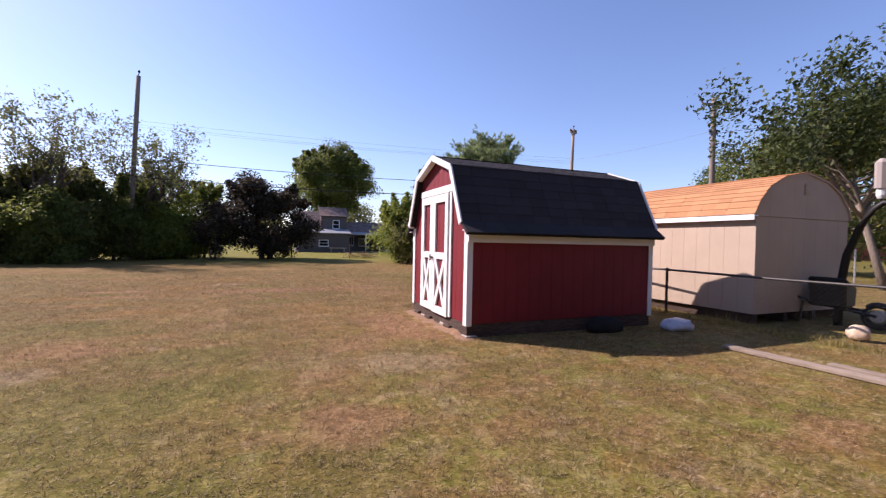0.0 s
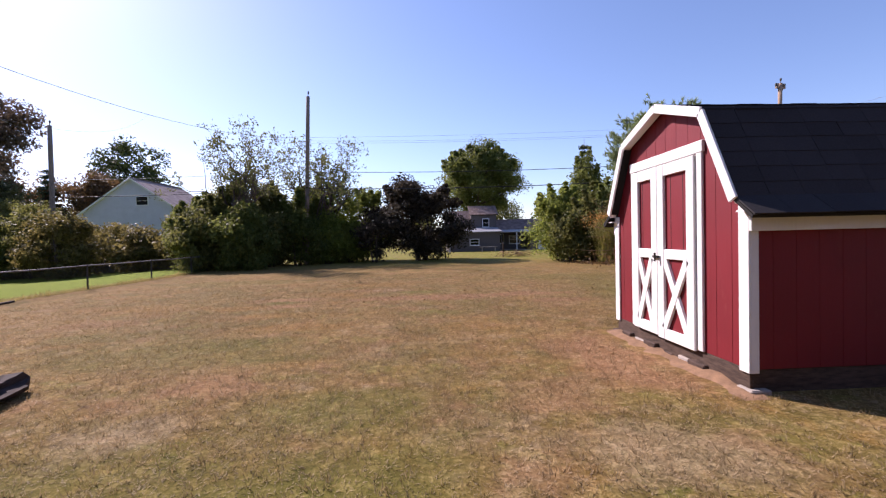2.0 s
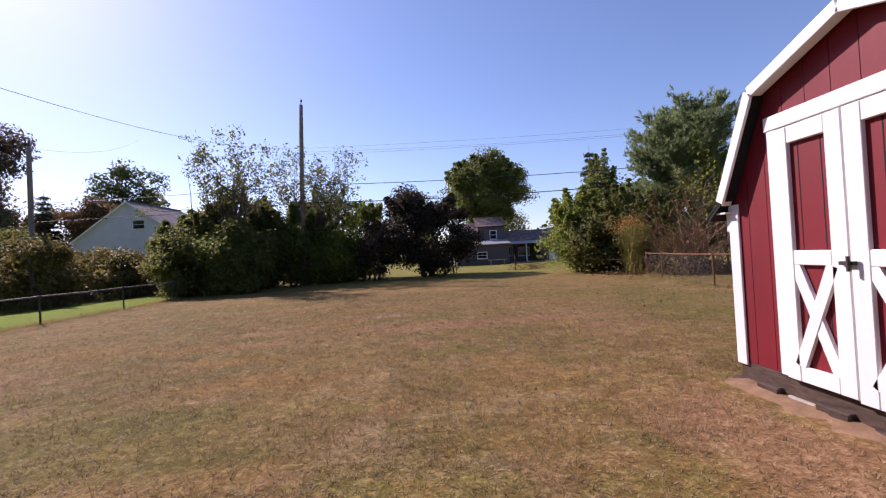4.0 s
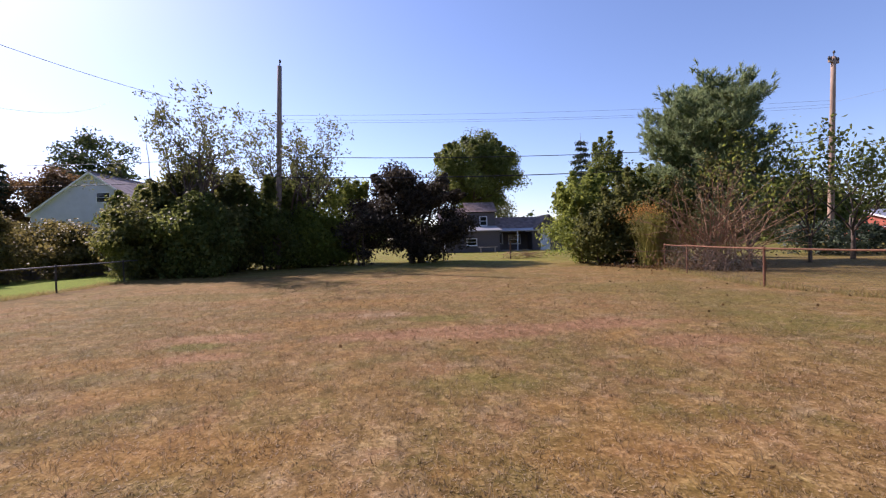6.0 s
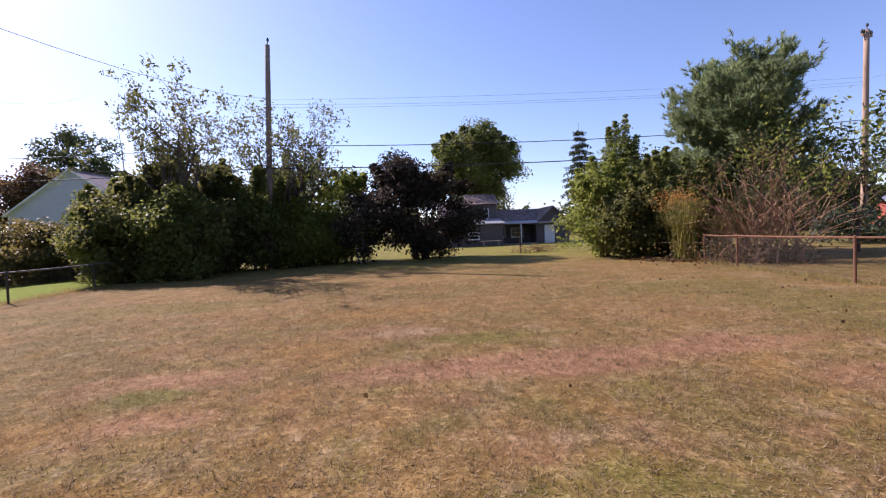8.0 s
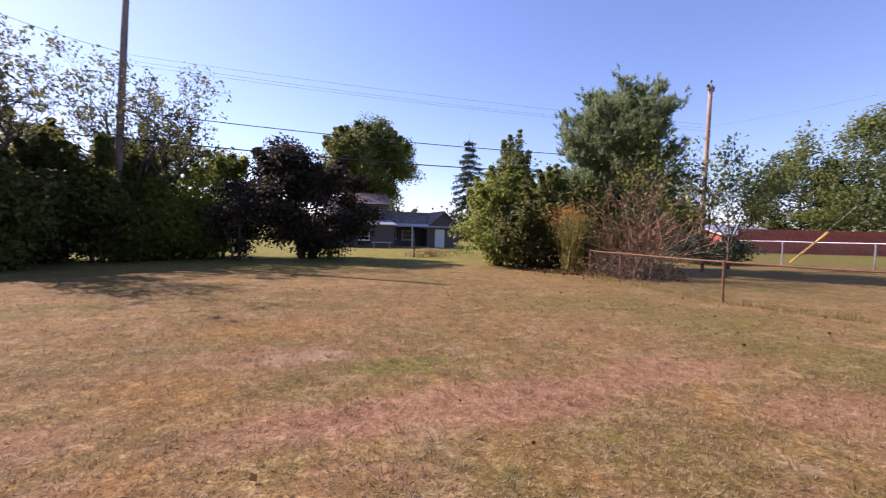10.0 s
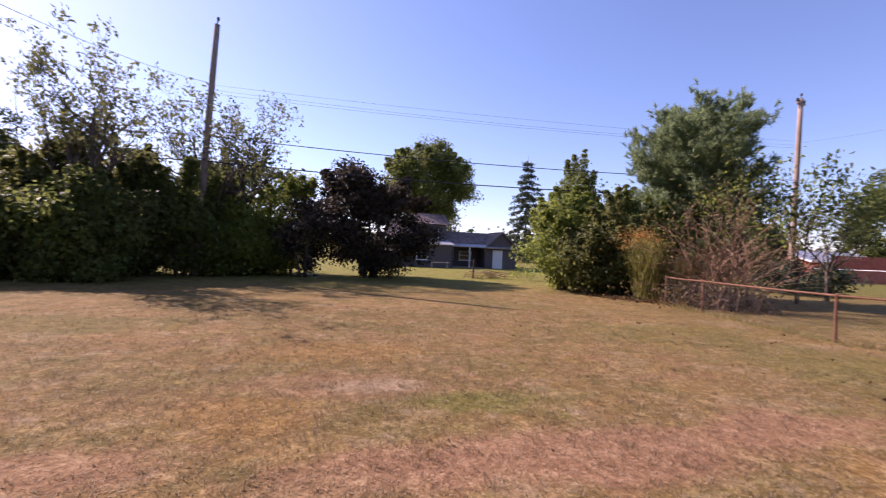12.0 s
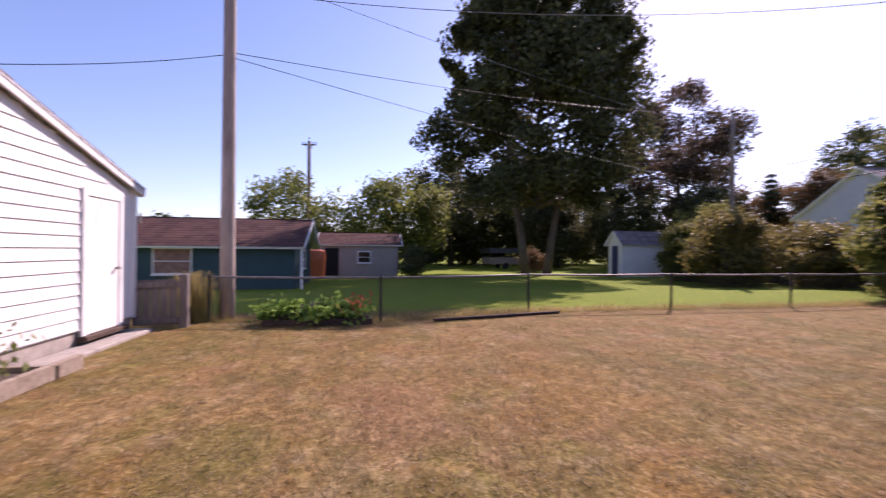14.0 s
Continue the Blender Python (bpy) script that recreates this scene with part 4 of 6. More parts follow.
def cable(name, label, a, b, sag, r, mat):
    a, b = Vector(a), Vector(b)
    pts = [a.lerp(b, i / 24) - Vector((0, 0, sag * 4 * (i / 24) * (1 - i / 24))) for i in range(25)]
    ob = part(name, G().tube(pts, r, 5, caps=False), mat, smooth=True)
    return tagged(ob, label, "cable")


A = (-6.8, 27.5)
cable("power_cable", "black overhead cable slung between two poles", (*A, 5.60), (21.6, 26.4, 5.95), 0.35, 0.018, M_WIRE)
cable("power_cable", "thick black overhead cable slung between two poles", (*A, 4.59), (21.6, 26.4, 5.05), 0.35, 0.024, M_WIRE)
for z, s in ((7.30, 0.25), (7.45, 0.3), (7.65, 0.2)):
    cable("power_cable", "thin grey overhead wire between two poles", (*A, z), (21.7, 26.4, z + 0.35), s, 0.005, M_WIRE_PALE)
cable("power_cable", "thin service wire sagging across the yard", (*A, 7.72), (-10.7, 6.47, 6.05), 1.1, 0.007, M_WIRE_PALE)
cable("power_cable", "thin grey wire between two poles", (*A, 5.65), (-23.4, 29.6, 5.7), 0.1, 0.014, M_WIRE_PALE)
cable("power_cable", "black cable between two poles", (*A, 4.62), (-23.4, 29.6, 4.6), 0.1, 0.020, M_WIRE)
cable("power_cable", "thin wire from the service pole", (-10.75, 6.45, 4.92), (-35.3, 59.1, 18.5), 2.2, 0.007, M_WIRE)
cable("power_cable", "thin wire from the service pole", (-10.75, 6.45, 4.84), (-42.5, 62.5, 8.5), 1.2, 0.007, M_WIRE)
cable("power_cable", "service wire to the white garage", (-10.75, 6.45, 4.88), (-9.0, 3.2, 3.7), 0.1, 0.007, M_WIRE)
cable("power_cable", "thin wire beside the far pole", (-23.4, 29.6, 8.2), (-9.0, -6.0, 9.5), 0.8, 0.007, M_WIRE_PALE)
cable("power_cable", "thin wire between the poles of the next yard", (21.7, 26.4, 7.9), (24.8, 17.2, 8.4), 0.2, 0.006, M_WIRE_PALE)
cable("power_cable", "thin wire running off from a pole", (24.8, 17.2, 8.2), (34.0, -14.0, 8.6), 0.5, 0.014, M_WIRE)
cable("power_cable", "thin wire running off from a pole", (24.8, 17.2, 6.4), (34.0, -14.0, 6.6), 0.5, 0.014, M_WIRE)


# ================= white garage by the yard =================
def white_garage():
    root = thing("garage", "white lap-sided garage with a plain white door", "garage", (0, 0, 0))
    y0, xw, xe = 5.40, -9.72, -6.0
    ax, az = -6.35, 3.15
    west, east = 2.17, 3.04
    core = [(xw, 0.22), (xe, 0.22), (xe, east - 0.05), (ax, az - 0.06), (xw, west - 0.05)]
    part("wall_core", G().prism(core, -4.5, y0, "y"), M_SIDING, root)
    part("foundation", G().prism([(xw + 0.02, -0.1), (xe - 0.02, -0.1), (xe - 0.02, 0.219), (xw + 0.02, 0.219)], -4.5, y0 - 0.02, "y"), M_CONC, root)

    def top(z):
        s0 = 0.0 if z < west - 0.1 else (z - west + 0.1) / (az - west) * (ax - xw) / (xe - xw)
        s1 = 1.0 if z < east - 0.1 else 1.0 - (z - east + 0.1) / (az - east) * (xe - ax) / (xe - xw)
        return s0, s1
    siding(root, (xw + 0.07, y0), (xe, y0), 0.24, 3.08, M_SIDING, 0.15, 0.020, top, outward=(0, 1, 0))
    siding(root, (xe, -4.5), (xe, y0), 0.24, 3.00, M_SIDING, 0.135, 0.02, outward=(1, 0, 0))
    siding(root, (xw, -4.5), (xw, y0), 0.24, 2.15, M_SIDING, 0.135, 0.02, outward=(-1, 0, 0))
    part("corner_post", G().box((xw - 0.03, y0 - 0.03, 0.2), (xw + 0.07, y0 + 0.035, 2.12)), M_SIDING, root, bevel=0.004)
    part("corner_post", G().box((xe - 0.06, y0 - 0.03, 0.2), (xe + 0.03, y0 + 0.035, 2.99)), M_SIDING, root, bevel=0.004)
    # roof
    for o, e in (((xw - 0.14, west + 0.01), (ax, az)), ((xe + 0.15, east - 0.05), (ax, az))):
        pa, up = Vector((o[0], -4.7, o[1] + 0.03)), Vector((e[0] - o[0], 0, e[1] - o[1]))
        slab(root, pa, (0, 10.2, 0), up, 0.035, M_SIDING)
        shingle_slope(root, pa + Vector((0, 0, 0.004)), (0, 10.2, 0), up, 30, 12, M_ROOF_GREY, single=False)
        part("rake_board", G().beam((o[0], y0 + 0.085, o[1] - 0.03), (e[0], y0 + 0.085, e[1] - 0.03), 0.03, 0.085, up=(-(e[1] - o[1]), 0, e[0] - o[0])), M_SIDING, root)
    part("eave_fascia", G().box((xe + 0.12, -4.7, east - 0.13), (xe + 0.15, y0 + 0.08, east - 0.01)), M_SIDING, root)
    part("eave_fascia", G().box((xw - 0.15, -4.7, west - 0.07), (xw - 0.12, y0 + 0.08, west + 0.05)), M_SIDING, root)
    # door
    door = part("door", G().box((-9.25, y0 + 0.005, 0.16), (-8.55, y0 + 0.03, 1.95)), M_WHITE, root, "plain white painted door")
    for a, b in ((-9.36, -9.26), (-8.54, -8.44)):
        part("casing", G().box((a, y0 + 0.005, 0.12), (b, y0 + 0.045, 2.06)), M_WHITE, door, bevel=0.005)
    part("casing", G().box((-9.259, y0 + 0.005, 1.96), (-8.541, y0 + 0.045, 2.06)), M_WHITE, door, bevel=0.005)
    part("knob", G().tube([(-9.18, y0 + 0.03, 1.0), (-9.18, y0 + 0.08, 1.0), (-9.18, y0 + 0.1, 1.0)], [0.012, 0.03, 0.02], 8), M_GALV, door, "steel knob")
    part("threshold", G().box((-9.4, y0 + 0.005, 0.09), (-8.4, y0 + 0.12, 0.155)), M_TIE, root, bevel=0.01)
    part("footing_strip", G().box((-9.6, y0 + 0.01, -0.03), (-7.4, y0 + 0.35, 0.05)), M_CONC, root, bevel=0.015)


white_garage()


def planter():
    root = thing("planter_bed", "low timber-edged bed with a leafy plant and dry weeds", "planter", (-6.4, 5.72, 0))
    part("edge_board", G().beam((-1.05, 0.28, 0.08), (0.9, 0.28, 0.08), 0.06, 0.16), M_BOARD, root, bevel=0.006)
    part("edge_board", G().beam((-0.65, 0.31, 0.07), (-0.65, -0.25, 0.07), 0.06, 0.14), M_BOARD, root, bevel=0.006)
    part("soil", G().box((-0.62, -0.28, -0.02), (0.9, 0.24, 0.09)), M_SOIL, root, bevel=0.02)
    rng = np.random.default_rng(8)
    pos = np.array([0.0, -0.02, 0.35]) + rng.normal(size=(260, 3)) * np.array([0.28, 0.1, 0.14])
    pos = pos[pos[:, 2] > 0.1]
    part("leaves", leaf_mesh("leaves", pos, 0.09, rng), L_GREEN, root)
    g = G()
    for k in range(26):
        x, y = rng.uniform(-0.5, 0.7), rng.uniform(-0.2, 0.2)
        g.tube([(x, y, 0.05), (x + rng.normal() * 0.05, y, 0.25), (x + rng.normal() * 0.12, y + rng.normal() * 0.05, 0.4 + rng.uniform(0, 0.15))], [0.006, 0.004, 0.002], 4)
    part("stems", g, M_TWIG, root)


planter()


def privacy_fence():
    root = thing("wooden_fence", "short weathered grey board fence beside the garage", "fence")
    a, b = Vector((-9.78, 5.42, 0)), Vector((-9.93, 6.02, 0))
    n = 5
    for i in range(n):
        p, q = a.lerp(b, (i + 0.04) / n), a.lerp(b, (i + 0.96) / n)
        part("board", G().beam(p + Vector((0, 0, 0.06)), p + Vector((0, 0, 0.78)), 0.11, 0.018, up=(-1, -0.25, 0)), M_FENCEWOOD, root)
    for z in (0.12, 0.70):
        part("rail", G().beam(a + Vector((0.02, 0, z)), b + Vector((0.02, 0, z)), 0.04, 0.085), M_FENCEWOOD, root)
    part("post", G().box((b.x - 0.06, b.y - 0.02, -0.1), (b.x + 0.06, b.y + 0.1, 0.86)), M_FENCEWOOD, root, bevel=0.01)


privacy_fence()


def flower_bed():
    root = thing("flower_bed", "mounded bed of green leafy plants with a few red flowers", "flower bed", (-10.1, 8.1, 0))
    rng = np.random.default_rng(21)
    part("soil", G().tube([(0, -0.85, 0.0), (0, 0, 0.06), (0, 0.95, 0.0)], [0.15, 0.32, 0.15], 8), M_SOIL, root, smooth=True)
    beds = []
    for k in range(9):
        pos = np.array([rng.normal() * 0.12, -0.75 + 0.18 * k, 0.20 + 0.06 * math.sin(k * 1.3)]) + rng.normal(size=(150, 3)) * np.array([0.14, 0.14, 0.08])
        beds.append(pos[pos[:, 2] > 0.03])
    tagged(part("plants", leaf_mesh("plants", np.concatenate(beds), 0.12, rng, wide=0.7), L_FRESH, root), kind="stuff")
    pos = np.array([0.05, 0.65, 0.36]) + rng.normal(size=(60, 3)) * np.array([0.12, 0.2, 0.08])
    tagged(part("flowers", leaf_mesh("flowers", pos, 0.07, rng, wide=0.9), L_FLOWER, root), kind="stuff")
    part("edging", G().beam((0.32, -0.8, 0.05), (0.28, 1.0, 0.05), 0.06, 0.1), M_TIE, root)


flower_bed()


# ================= neighbouring houses =================
def grey_house():
    root = thing("house", "grey clapboard house with dormer, porch and white door", "house")
    B = -0.15
    # low front block
    part("wall", G().box((2.6, 45.0, B), (7.95, 49.5, 2.05)), M_GREY, root)
    siding(root, (2.6, 45.0), (7.95, 45.0), B, 2.0, M_GREY, 0.16, 0.02, outward=(0, -1, 0))
    slab(root, (2.4, 44.75, 2.02), (5.75, 0, 0), (0, 3.1, 0.5), 0.08, M_TIN, "porch_roof")
    # upper storey
    part("wall", G().box((5.3, 47.8, 2.0), (8.06, 52.0, 4.0)), M_GREY, root)
    siding(root, (5.3, 47.8), (8.06, 47.8), 2.3, 3.95, M_GREY, 0.16, 0.02, outward=(0, -1, 0))
    slab(root, (5.1, 47.55, 3.9), (3.15, 0, 0), (0, 1.9, 1.05), 0.06, M_DARK)
    shingle_slope(root, (5.1, 47.55, 3.905), (3.15, 0, 0), (0, 1.9, 1.05), 12, 7, M_ROOF_WARM, single=False)
    slab(root, (2.4, 47.4, 2.5), (2.9, 0, 0), (0, 2.2, 1.9), 0.06, M_DARK)
    shingle_slope(root, (2.4, 47.4, 2.505), (2.9, 0, 0), (0, 2.2, 1.9), 10, 9, M_ROOF_WARM, single=False)
    part("vent_pipe", G().tube([(7.0, 49.3, 4.3), (7.0, 49.3, 5.0)], 0.07, 8), M_DULL, root)
    # right wing with recessed porch
    part("wall", G().box((8.0, 48.6, B), (14.4, 53.0, 2.0)), M_GREY, root)
    slab(root, (7.95, 46.1, 1.96), (6.4, 0, 0), (0, 1.2, 0.25), 0.08, M_TIN, "porch_roof")
    slab(root, (7.95, 47.3, 2.2), (6.4, 0, 0), (0, 3.0, 1.2), 0.06, M_DARK)
    shingle_slope(root, (7.95, 47.3, 2.205), (6.4, 0, 0), (0, 3.0, 1.2), 22, 10, M_ROOF_WARM, single=False)
    # front gable
    gp = [(11.55, B), (14.7, B), (14.7, 1.95), (13.15, 3.35), (11.55, 1.95)]
    part("gable_wall", G().prism(gp, 46.6, 50.0, "y"), M_GREY, root)
    for o, e in (((11.3, 1.75), (13.15, 3.42)), ((15.0, 1.75), (13.15, 3.42))):
        pa, up = Vector((o[0], 46.35, o[1])), Vector((e[0] - o[0], 0, e[1] - o[1]))
        slab(root, pa, (0, 4.0, 0), up, 0.06, M_DARK)
        shingle_slope(root, pa + Vector((0, 0, 0.005)), (0, 4.0, 0), up, 14, 8, M_ROOF_WARM, single=False)
        part("rake_board", G().beam((o[0], 46.33, o[1] - 0.06), (e[0], 46.33, e[1] - 0.06), 0.03, 0.10, up=(-(e[1] - o[1]), 0, e[0] - o[0])), M_GREY, root)
    part("eave_board", G().box((11.5, 46.52, 1.86), (14.7, 46.598, 1.99)), M_WHITE, root)
    door = part("door", G().box((12.3, 46.54, -0.1), (13.25, 46.598, 1.72)), M_WHITE, root, "white panelled door")
    for z in (0.1, 0.65, 1.2):
        part("panel", G().box((12.42, 46.525, z), (13.13, 46.539, z + 0.42)), M_WHITE, door)
    for x in (8.3, 9.9, 11.4):
        part("porch_post", G().box((x, 46.2, B), (x + 0.1, 46.3, 1.93)), M_WHITE if x > 9 and x < 11 else M_GREY, root)
    part("porch_floor", G().box((8.0, 46.1, B - 0.1), (11.5, 48.6, 0.05)), M_CONC, root)
    window(root, (5.29, 44.98, 0.95), 0.85, 0.55, "-y")
    window(root, (6.9, 47.78, 3.0), 0.62, 0.82, "-y")
    window(root, (10.2, 48.58, 1.1), 1.1, 0.8, "-y")
    window(root, (8.7, 48.58, 1.2), 0.5, 0.9, "-y", cross=False)
    part("downpipe", G().tube([(2.75, 44.93, B), (2.75, 44.93, 2.0)], 0.05, 6), M_WHITE, root)


grey_house()


def simple_table(name, label, x, y, w, d, h, mat, leg=0.06, bench=False):
    z = ground_z(x, y)
    root = thing(name, label, "table", (x, y, z))
    for k in range(4):
        part("top_board", G().box((-w / 2, -d / 2 + k * d / 4 + 0.01, h - 0.05), (w / 2, -d / 2 + (k + 1) * d / 4 - 0.01, h)), mat, root)
    for sx in (-1, 1):
        for sy in (-1, 1):
            part("leg", G().beam((sx * w * 0.38, sy * d * 0.5, 0), (sx * w * 0.38, sy * d * 0.18, h - 0.05), leg, leg), mat, root)
    if bench:
        for sy in (-1, 1):
            part("bench", G().box((-w / 2, sy * (d / 2 + 0.28) - 0.12, 0.4), (w / 2, sy * (d / 2 + 0.28) + 0.12, 0.44)), mat, root)
        part("brace", G().box((-w * 0.4, -d / 2 - 0.3, 0.34), (-w * 0.34, d / 2 + 0.3, 0.4)).box((w * 0.34, -d / 2 - 0.3, 0.34), (w * 0.4, d / 2 + 0.3, 0.4)), mat, root)


simple_table("bench", "pale low garden bench before the grey house", 6.5, 43.4, 1.7, 0.5, 0.5, M_DULL)
simple_table("picnic_table", "pale grey picnic table behind the silver fence", 33.0, 16.3, 1.6, 0.7, 0.72, M_DULL, bench=True)


def garden_chair():
    x, y = 28.4, 17.2
    root = thing("garden_chair", "slatted grey lawn chair behind the silver fence", "chair", (x, y, 0), -60)
    for k in range(5):
        part("seat_slat", G().box((-0.3, -0.28 + k * 0.11, 0.42), (0.3, -0.19 + k * 0.11, 0.445)), M_DULL, root)
        part("back_slat", G().box((-0.3, 0.27 + k * 0.03, 0.5 + k * 0.13), (0.3, 0.295 + k * 0.03, 0.59 + k * 0.13)), M_DARKSTEEL, root)
    for sx in (-1, 1):
        part("front_leg", G().beam((sx * 0.3, -0.27, 0), (sx * 0.3, -0.27, 0.65), 0.05, 0.05), M_DULL, root)
        part("back_leg", G().beam((sx * 0.3, 0.25, 0), (sx * 0.3, 0.42, 1.15), 0.05, 0.05), M_DULL, root)
        part("arm", G().box((sx * 0.3 - 0.05, -0.3, 0.65), (sx * 0.3 + 0.05, 0.3, 0.68)), M_DULL, root)


garden_chair()


def yard_end():
    """Small things at the far end of the lawn, before the grey house."""
    for x, y, h in ((5.6, 31.0, 1.05), (1.55, 31.2, 1.1)):
        tagged(part("fence_post", G().tube([(x, y, -0.1), (x + 0.02, y, h)], 0.045, 8), M_TIE), "dark short post standing in the grass", "post")
    tree("shrub", "small dark shrub beside a short post", (1.1, 31.3), 0.95, (0.22, 0.22, 0.4), 0.5, L_HEDGE, 24, 40, 0.12, 0.1, 0.02, 46, limbs=4, stems=3, category="shrub")
    root = thing("brush_heap", "low heap of cut twigs and dry weeds", "brush heap", (6.4, 31.4, 0))
    rng = np.random.default_rng(91)
    for k in range(60):
        a, z = rng.uniform(0, 6.28), rng.uniform(0.05, 0.4)
        c = Vector((rng.normal() * 0.7, rng.normal() * 0.35, z))
        d = Vector((math.cos(a), math.sin(a) * 0.6, rng.normal() * 0.15)) * rng.uniform(0.25, 0.6)
        part("twig", G().tube([c - d, c, c + d], [0.015, 0.012, 0.005], 4), M_TWIG, root)
    low = rng.normal(size=(260, 3)) * np.array([0.9, 0.4, 0.12]) + np.array([0, 0, 0.2])
    low = np.concatenate([low, low * np.array([1.1, 1.2, 0.8])])
    tagged(part("weeds", leaf_mesh("weeds", low[low[:, 2] > 0.03], 0.10, rng), L_STRAW, root), kind="stuff")
    pos = np.array([8.4, 30.6, 0.4]) + rng.normal(size=(260, 3)) * np.array([0.5, 0.3, 0.16])
    tagged(part("goldenrod", leaf_mesh("goldenrod", pos[pos[:, 2] > 0.02], 0.12, rng), L_YELLOW), "yellow-flowered low weeds beside the bushes", "plant", kind="stuff")



def gable_house(name, label, category, x0, x1, y0, y1, base, eave, ridge, axis, wall, roof, over=0.3, sid=None, cols=24, rows=10):
    """A plain house with a gable roof; axis: the way its ridge runs."""
    root = thing(name, label, category)
    if axis == "y":
        c = (x0 + x1) / 2
        part("wall", G().prism([(x0, base), (x1, base), (x1, eave), (c, ridge - 0.05), (x0, eave)], y0, y1, "y"), wall, root)
        k = (ridge - eave) / (c - x0)
        for s in (x0 - over, x1 + over):
            pa, up = Vector((s, y0 - over, eave - k * over)), Vector((c - s, 0, ridge - eave + k * over))
            slab(root, pa, (0, y1 - y0 + 2 * over, 0), up, 0.1, M_WHITE)
            shingle_slope(root, pa + Vector((0, 0, 0.01)), (0, y1 - y0 + 2 * over, 0), up, cols, rows, roof, single=False)
            for yy in (y0 - over - 0.02, y1 + over + 0.02):
                part("rake_board", G().beam((s, yy, eave - k * over - 0.05), (c, yy, ridge - 0.05), 0.04, 0.18, up=(-(ridge - eave), 0, c - s)), M_WHITE, root)
    else:
        c = (y0 + y1) / 2
        part("wall", G().prism([(y0, base), (y1, base), (y1, eave), (c, ridge - 0.05), (y0, eave)], x0, x1, "x"), wall, root)
        k = (ridge - eave) / (c - y0)
        for s in (y0 - over, y1 + over):
            pa, up = Vector((x0 - over, s, eave - k * over)), Vector((0, c - s, ridge - eave + k * over))
            slab(root, pa, (x1 - x0 + 2 * over, 0, 0), up, 0.1, M_WHITE)
            shingle_slope(root, pa + Vector((0, 0, 0.01)), (x1 - x0 + 2 * over, 0, 0), up, cols, rows, roof, single=False)
            for xx in (x0 - over - 0.02, x1 + over + 0.02):
                part("rake_board", G().beam((xx, s, eave - k * over - 0.05), (xx, c, ridge - 0.05), 0.04, 0.18, up=(0, -(ridge - eave), c - s)), M_WHITE, root)
    return root


# teal house: its ridge runs along y, one end faces the yard
teal = gable_house("house", "teal house with a brown shingle roof and white trim", "house", -27.5, -22.0, -9.0, 5.9, -0.6, 1.58, 2.75, "y", M_TEAL, M_ROOF_BROWN, 0.45, cols=40, rows=12)
for cy, w in ((1.0, 1.4), (-1.2, 1.4), (-3.4, 1.2)):
    window(teal, (-21.97, cy, 0.75), w, 1.0, "+x", glass=M_CURTAIN if cy > -2 else M_GLASS)
window(teal, (-24.5, 5.93, 0.8), 0.9, 0.8, "+y")
part("porch_post", G().box((-21.75, 6.2, -0.5), (-21.65, 6.3, 1.45)), M_WHITE, teal)
part("vent_pipe", G().tube([(-23.6, -1.0, 2.4), (-23.6, -1.0, 2.85)], 0.05, 8), M_DULL, teal)

dull = gable_house("outbuilding", "dull grey-white garage with a low brown roof", "garage", -35.5, -32.0, 6.0, 11.2, -0.5, 1.75, 2.5, "y", M_DULL, M_ROOF_BROWN, 0.25, cols=16, rows=8)
window(dull, (-31.97, 8.9, 0.8), 0.8, 0.7, "+x")
part("door", G().box((-32.0, 6.3, -0.45), (-31.95, 7.2, 1.4)), M_DARK, dull)

ws = gable_house("garden_shed", "small white shed with a navy door and grey roof", "shed", -32.3, -30.5, 27.4, 30.8, -0.5, 2.0, 2.85, "y", M_WHITE, M_ROOF_GREY, 0.2, cols=10, rows=6)
part("door", G().box((-31.75, 27.34, -0.45), (-31.05, 27.396, 1.75)), M_NAVY, ws, "navy blue door")

pale = gable_house("house", "pale blue-white gabled house behind the shrubs", "house", -47.0, -32.6, 62.0, 74.0, -0.5, 5.7, 10.75, "y", M_PALE, M_ROOF_GREY, 0.35, cols=20, rows=12)
window(pale, (-38.4, 61.98, 7.6), 1.5, 1.1, "-y")


# low board fences and walls at the back of the neighbours' lawns
def board_fence(name, label, a, b, h, n, mat):
    root = thing(name, label, "fence")
    a, b = Vector((*a, ground_z(*a))), Vector((*b, ground_z(*b)))
    d = (b - a) / n
    L = d.length
    me = G().box((0.01, -0.012, 0.02), (L - 0.01, 0.012, h)).mesh("board")
    me.materials.append(mat)
    ang = math.degrees(math.atan2(d.y, d.x))
    for i in range(n):
        o = part("board", me, mat, root)
        o.matrix_basis = pose(*(a + d * i), 0, 0, ang)
    for z in (h * 0.2, h * 0.8):
        part("rail", G().beam(a + Vector((0, 0, z)), b + Vector((0, 0, z)), 0.09, 0.06), mat, root)


board_fence("wooden_fence", "dark weathered board fence under the shrubs", (-20.0, 31.5), (-12.6, 30.5), 1.5, 50, M_FENCEWOOD)
board_fence("wooden_fence", "dark weathered board fence at the back of the lawn", (-31.5, 31.6), (-20.2, 31.5), 1.4, 75, M_FENCEWOOD)
board_fence("wooden_fence", "red-brown board fence beyond the silver fence", (47.0, 42.0), (73.0, 30.0), 2.7, 90, M_BRICK)
board_fence("wooden_fence", "red-brown board fence beyond the silver fence", (73.2, 29.9), (88.0, 8.0), 1.9, 80, M_BRICK)
red = gable_house("house", "low red-brown house with a pale roof", "house", 50.0, 62.0, 46.0, 54.0, -0.1, 2.2, 3.4, "x", M_BRICK, M_TIN, 0.4, cols=20, rows=8)


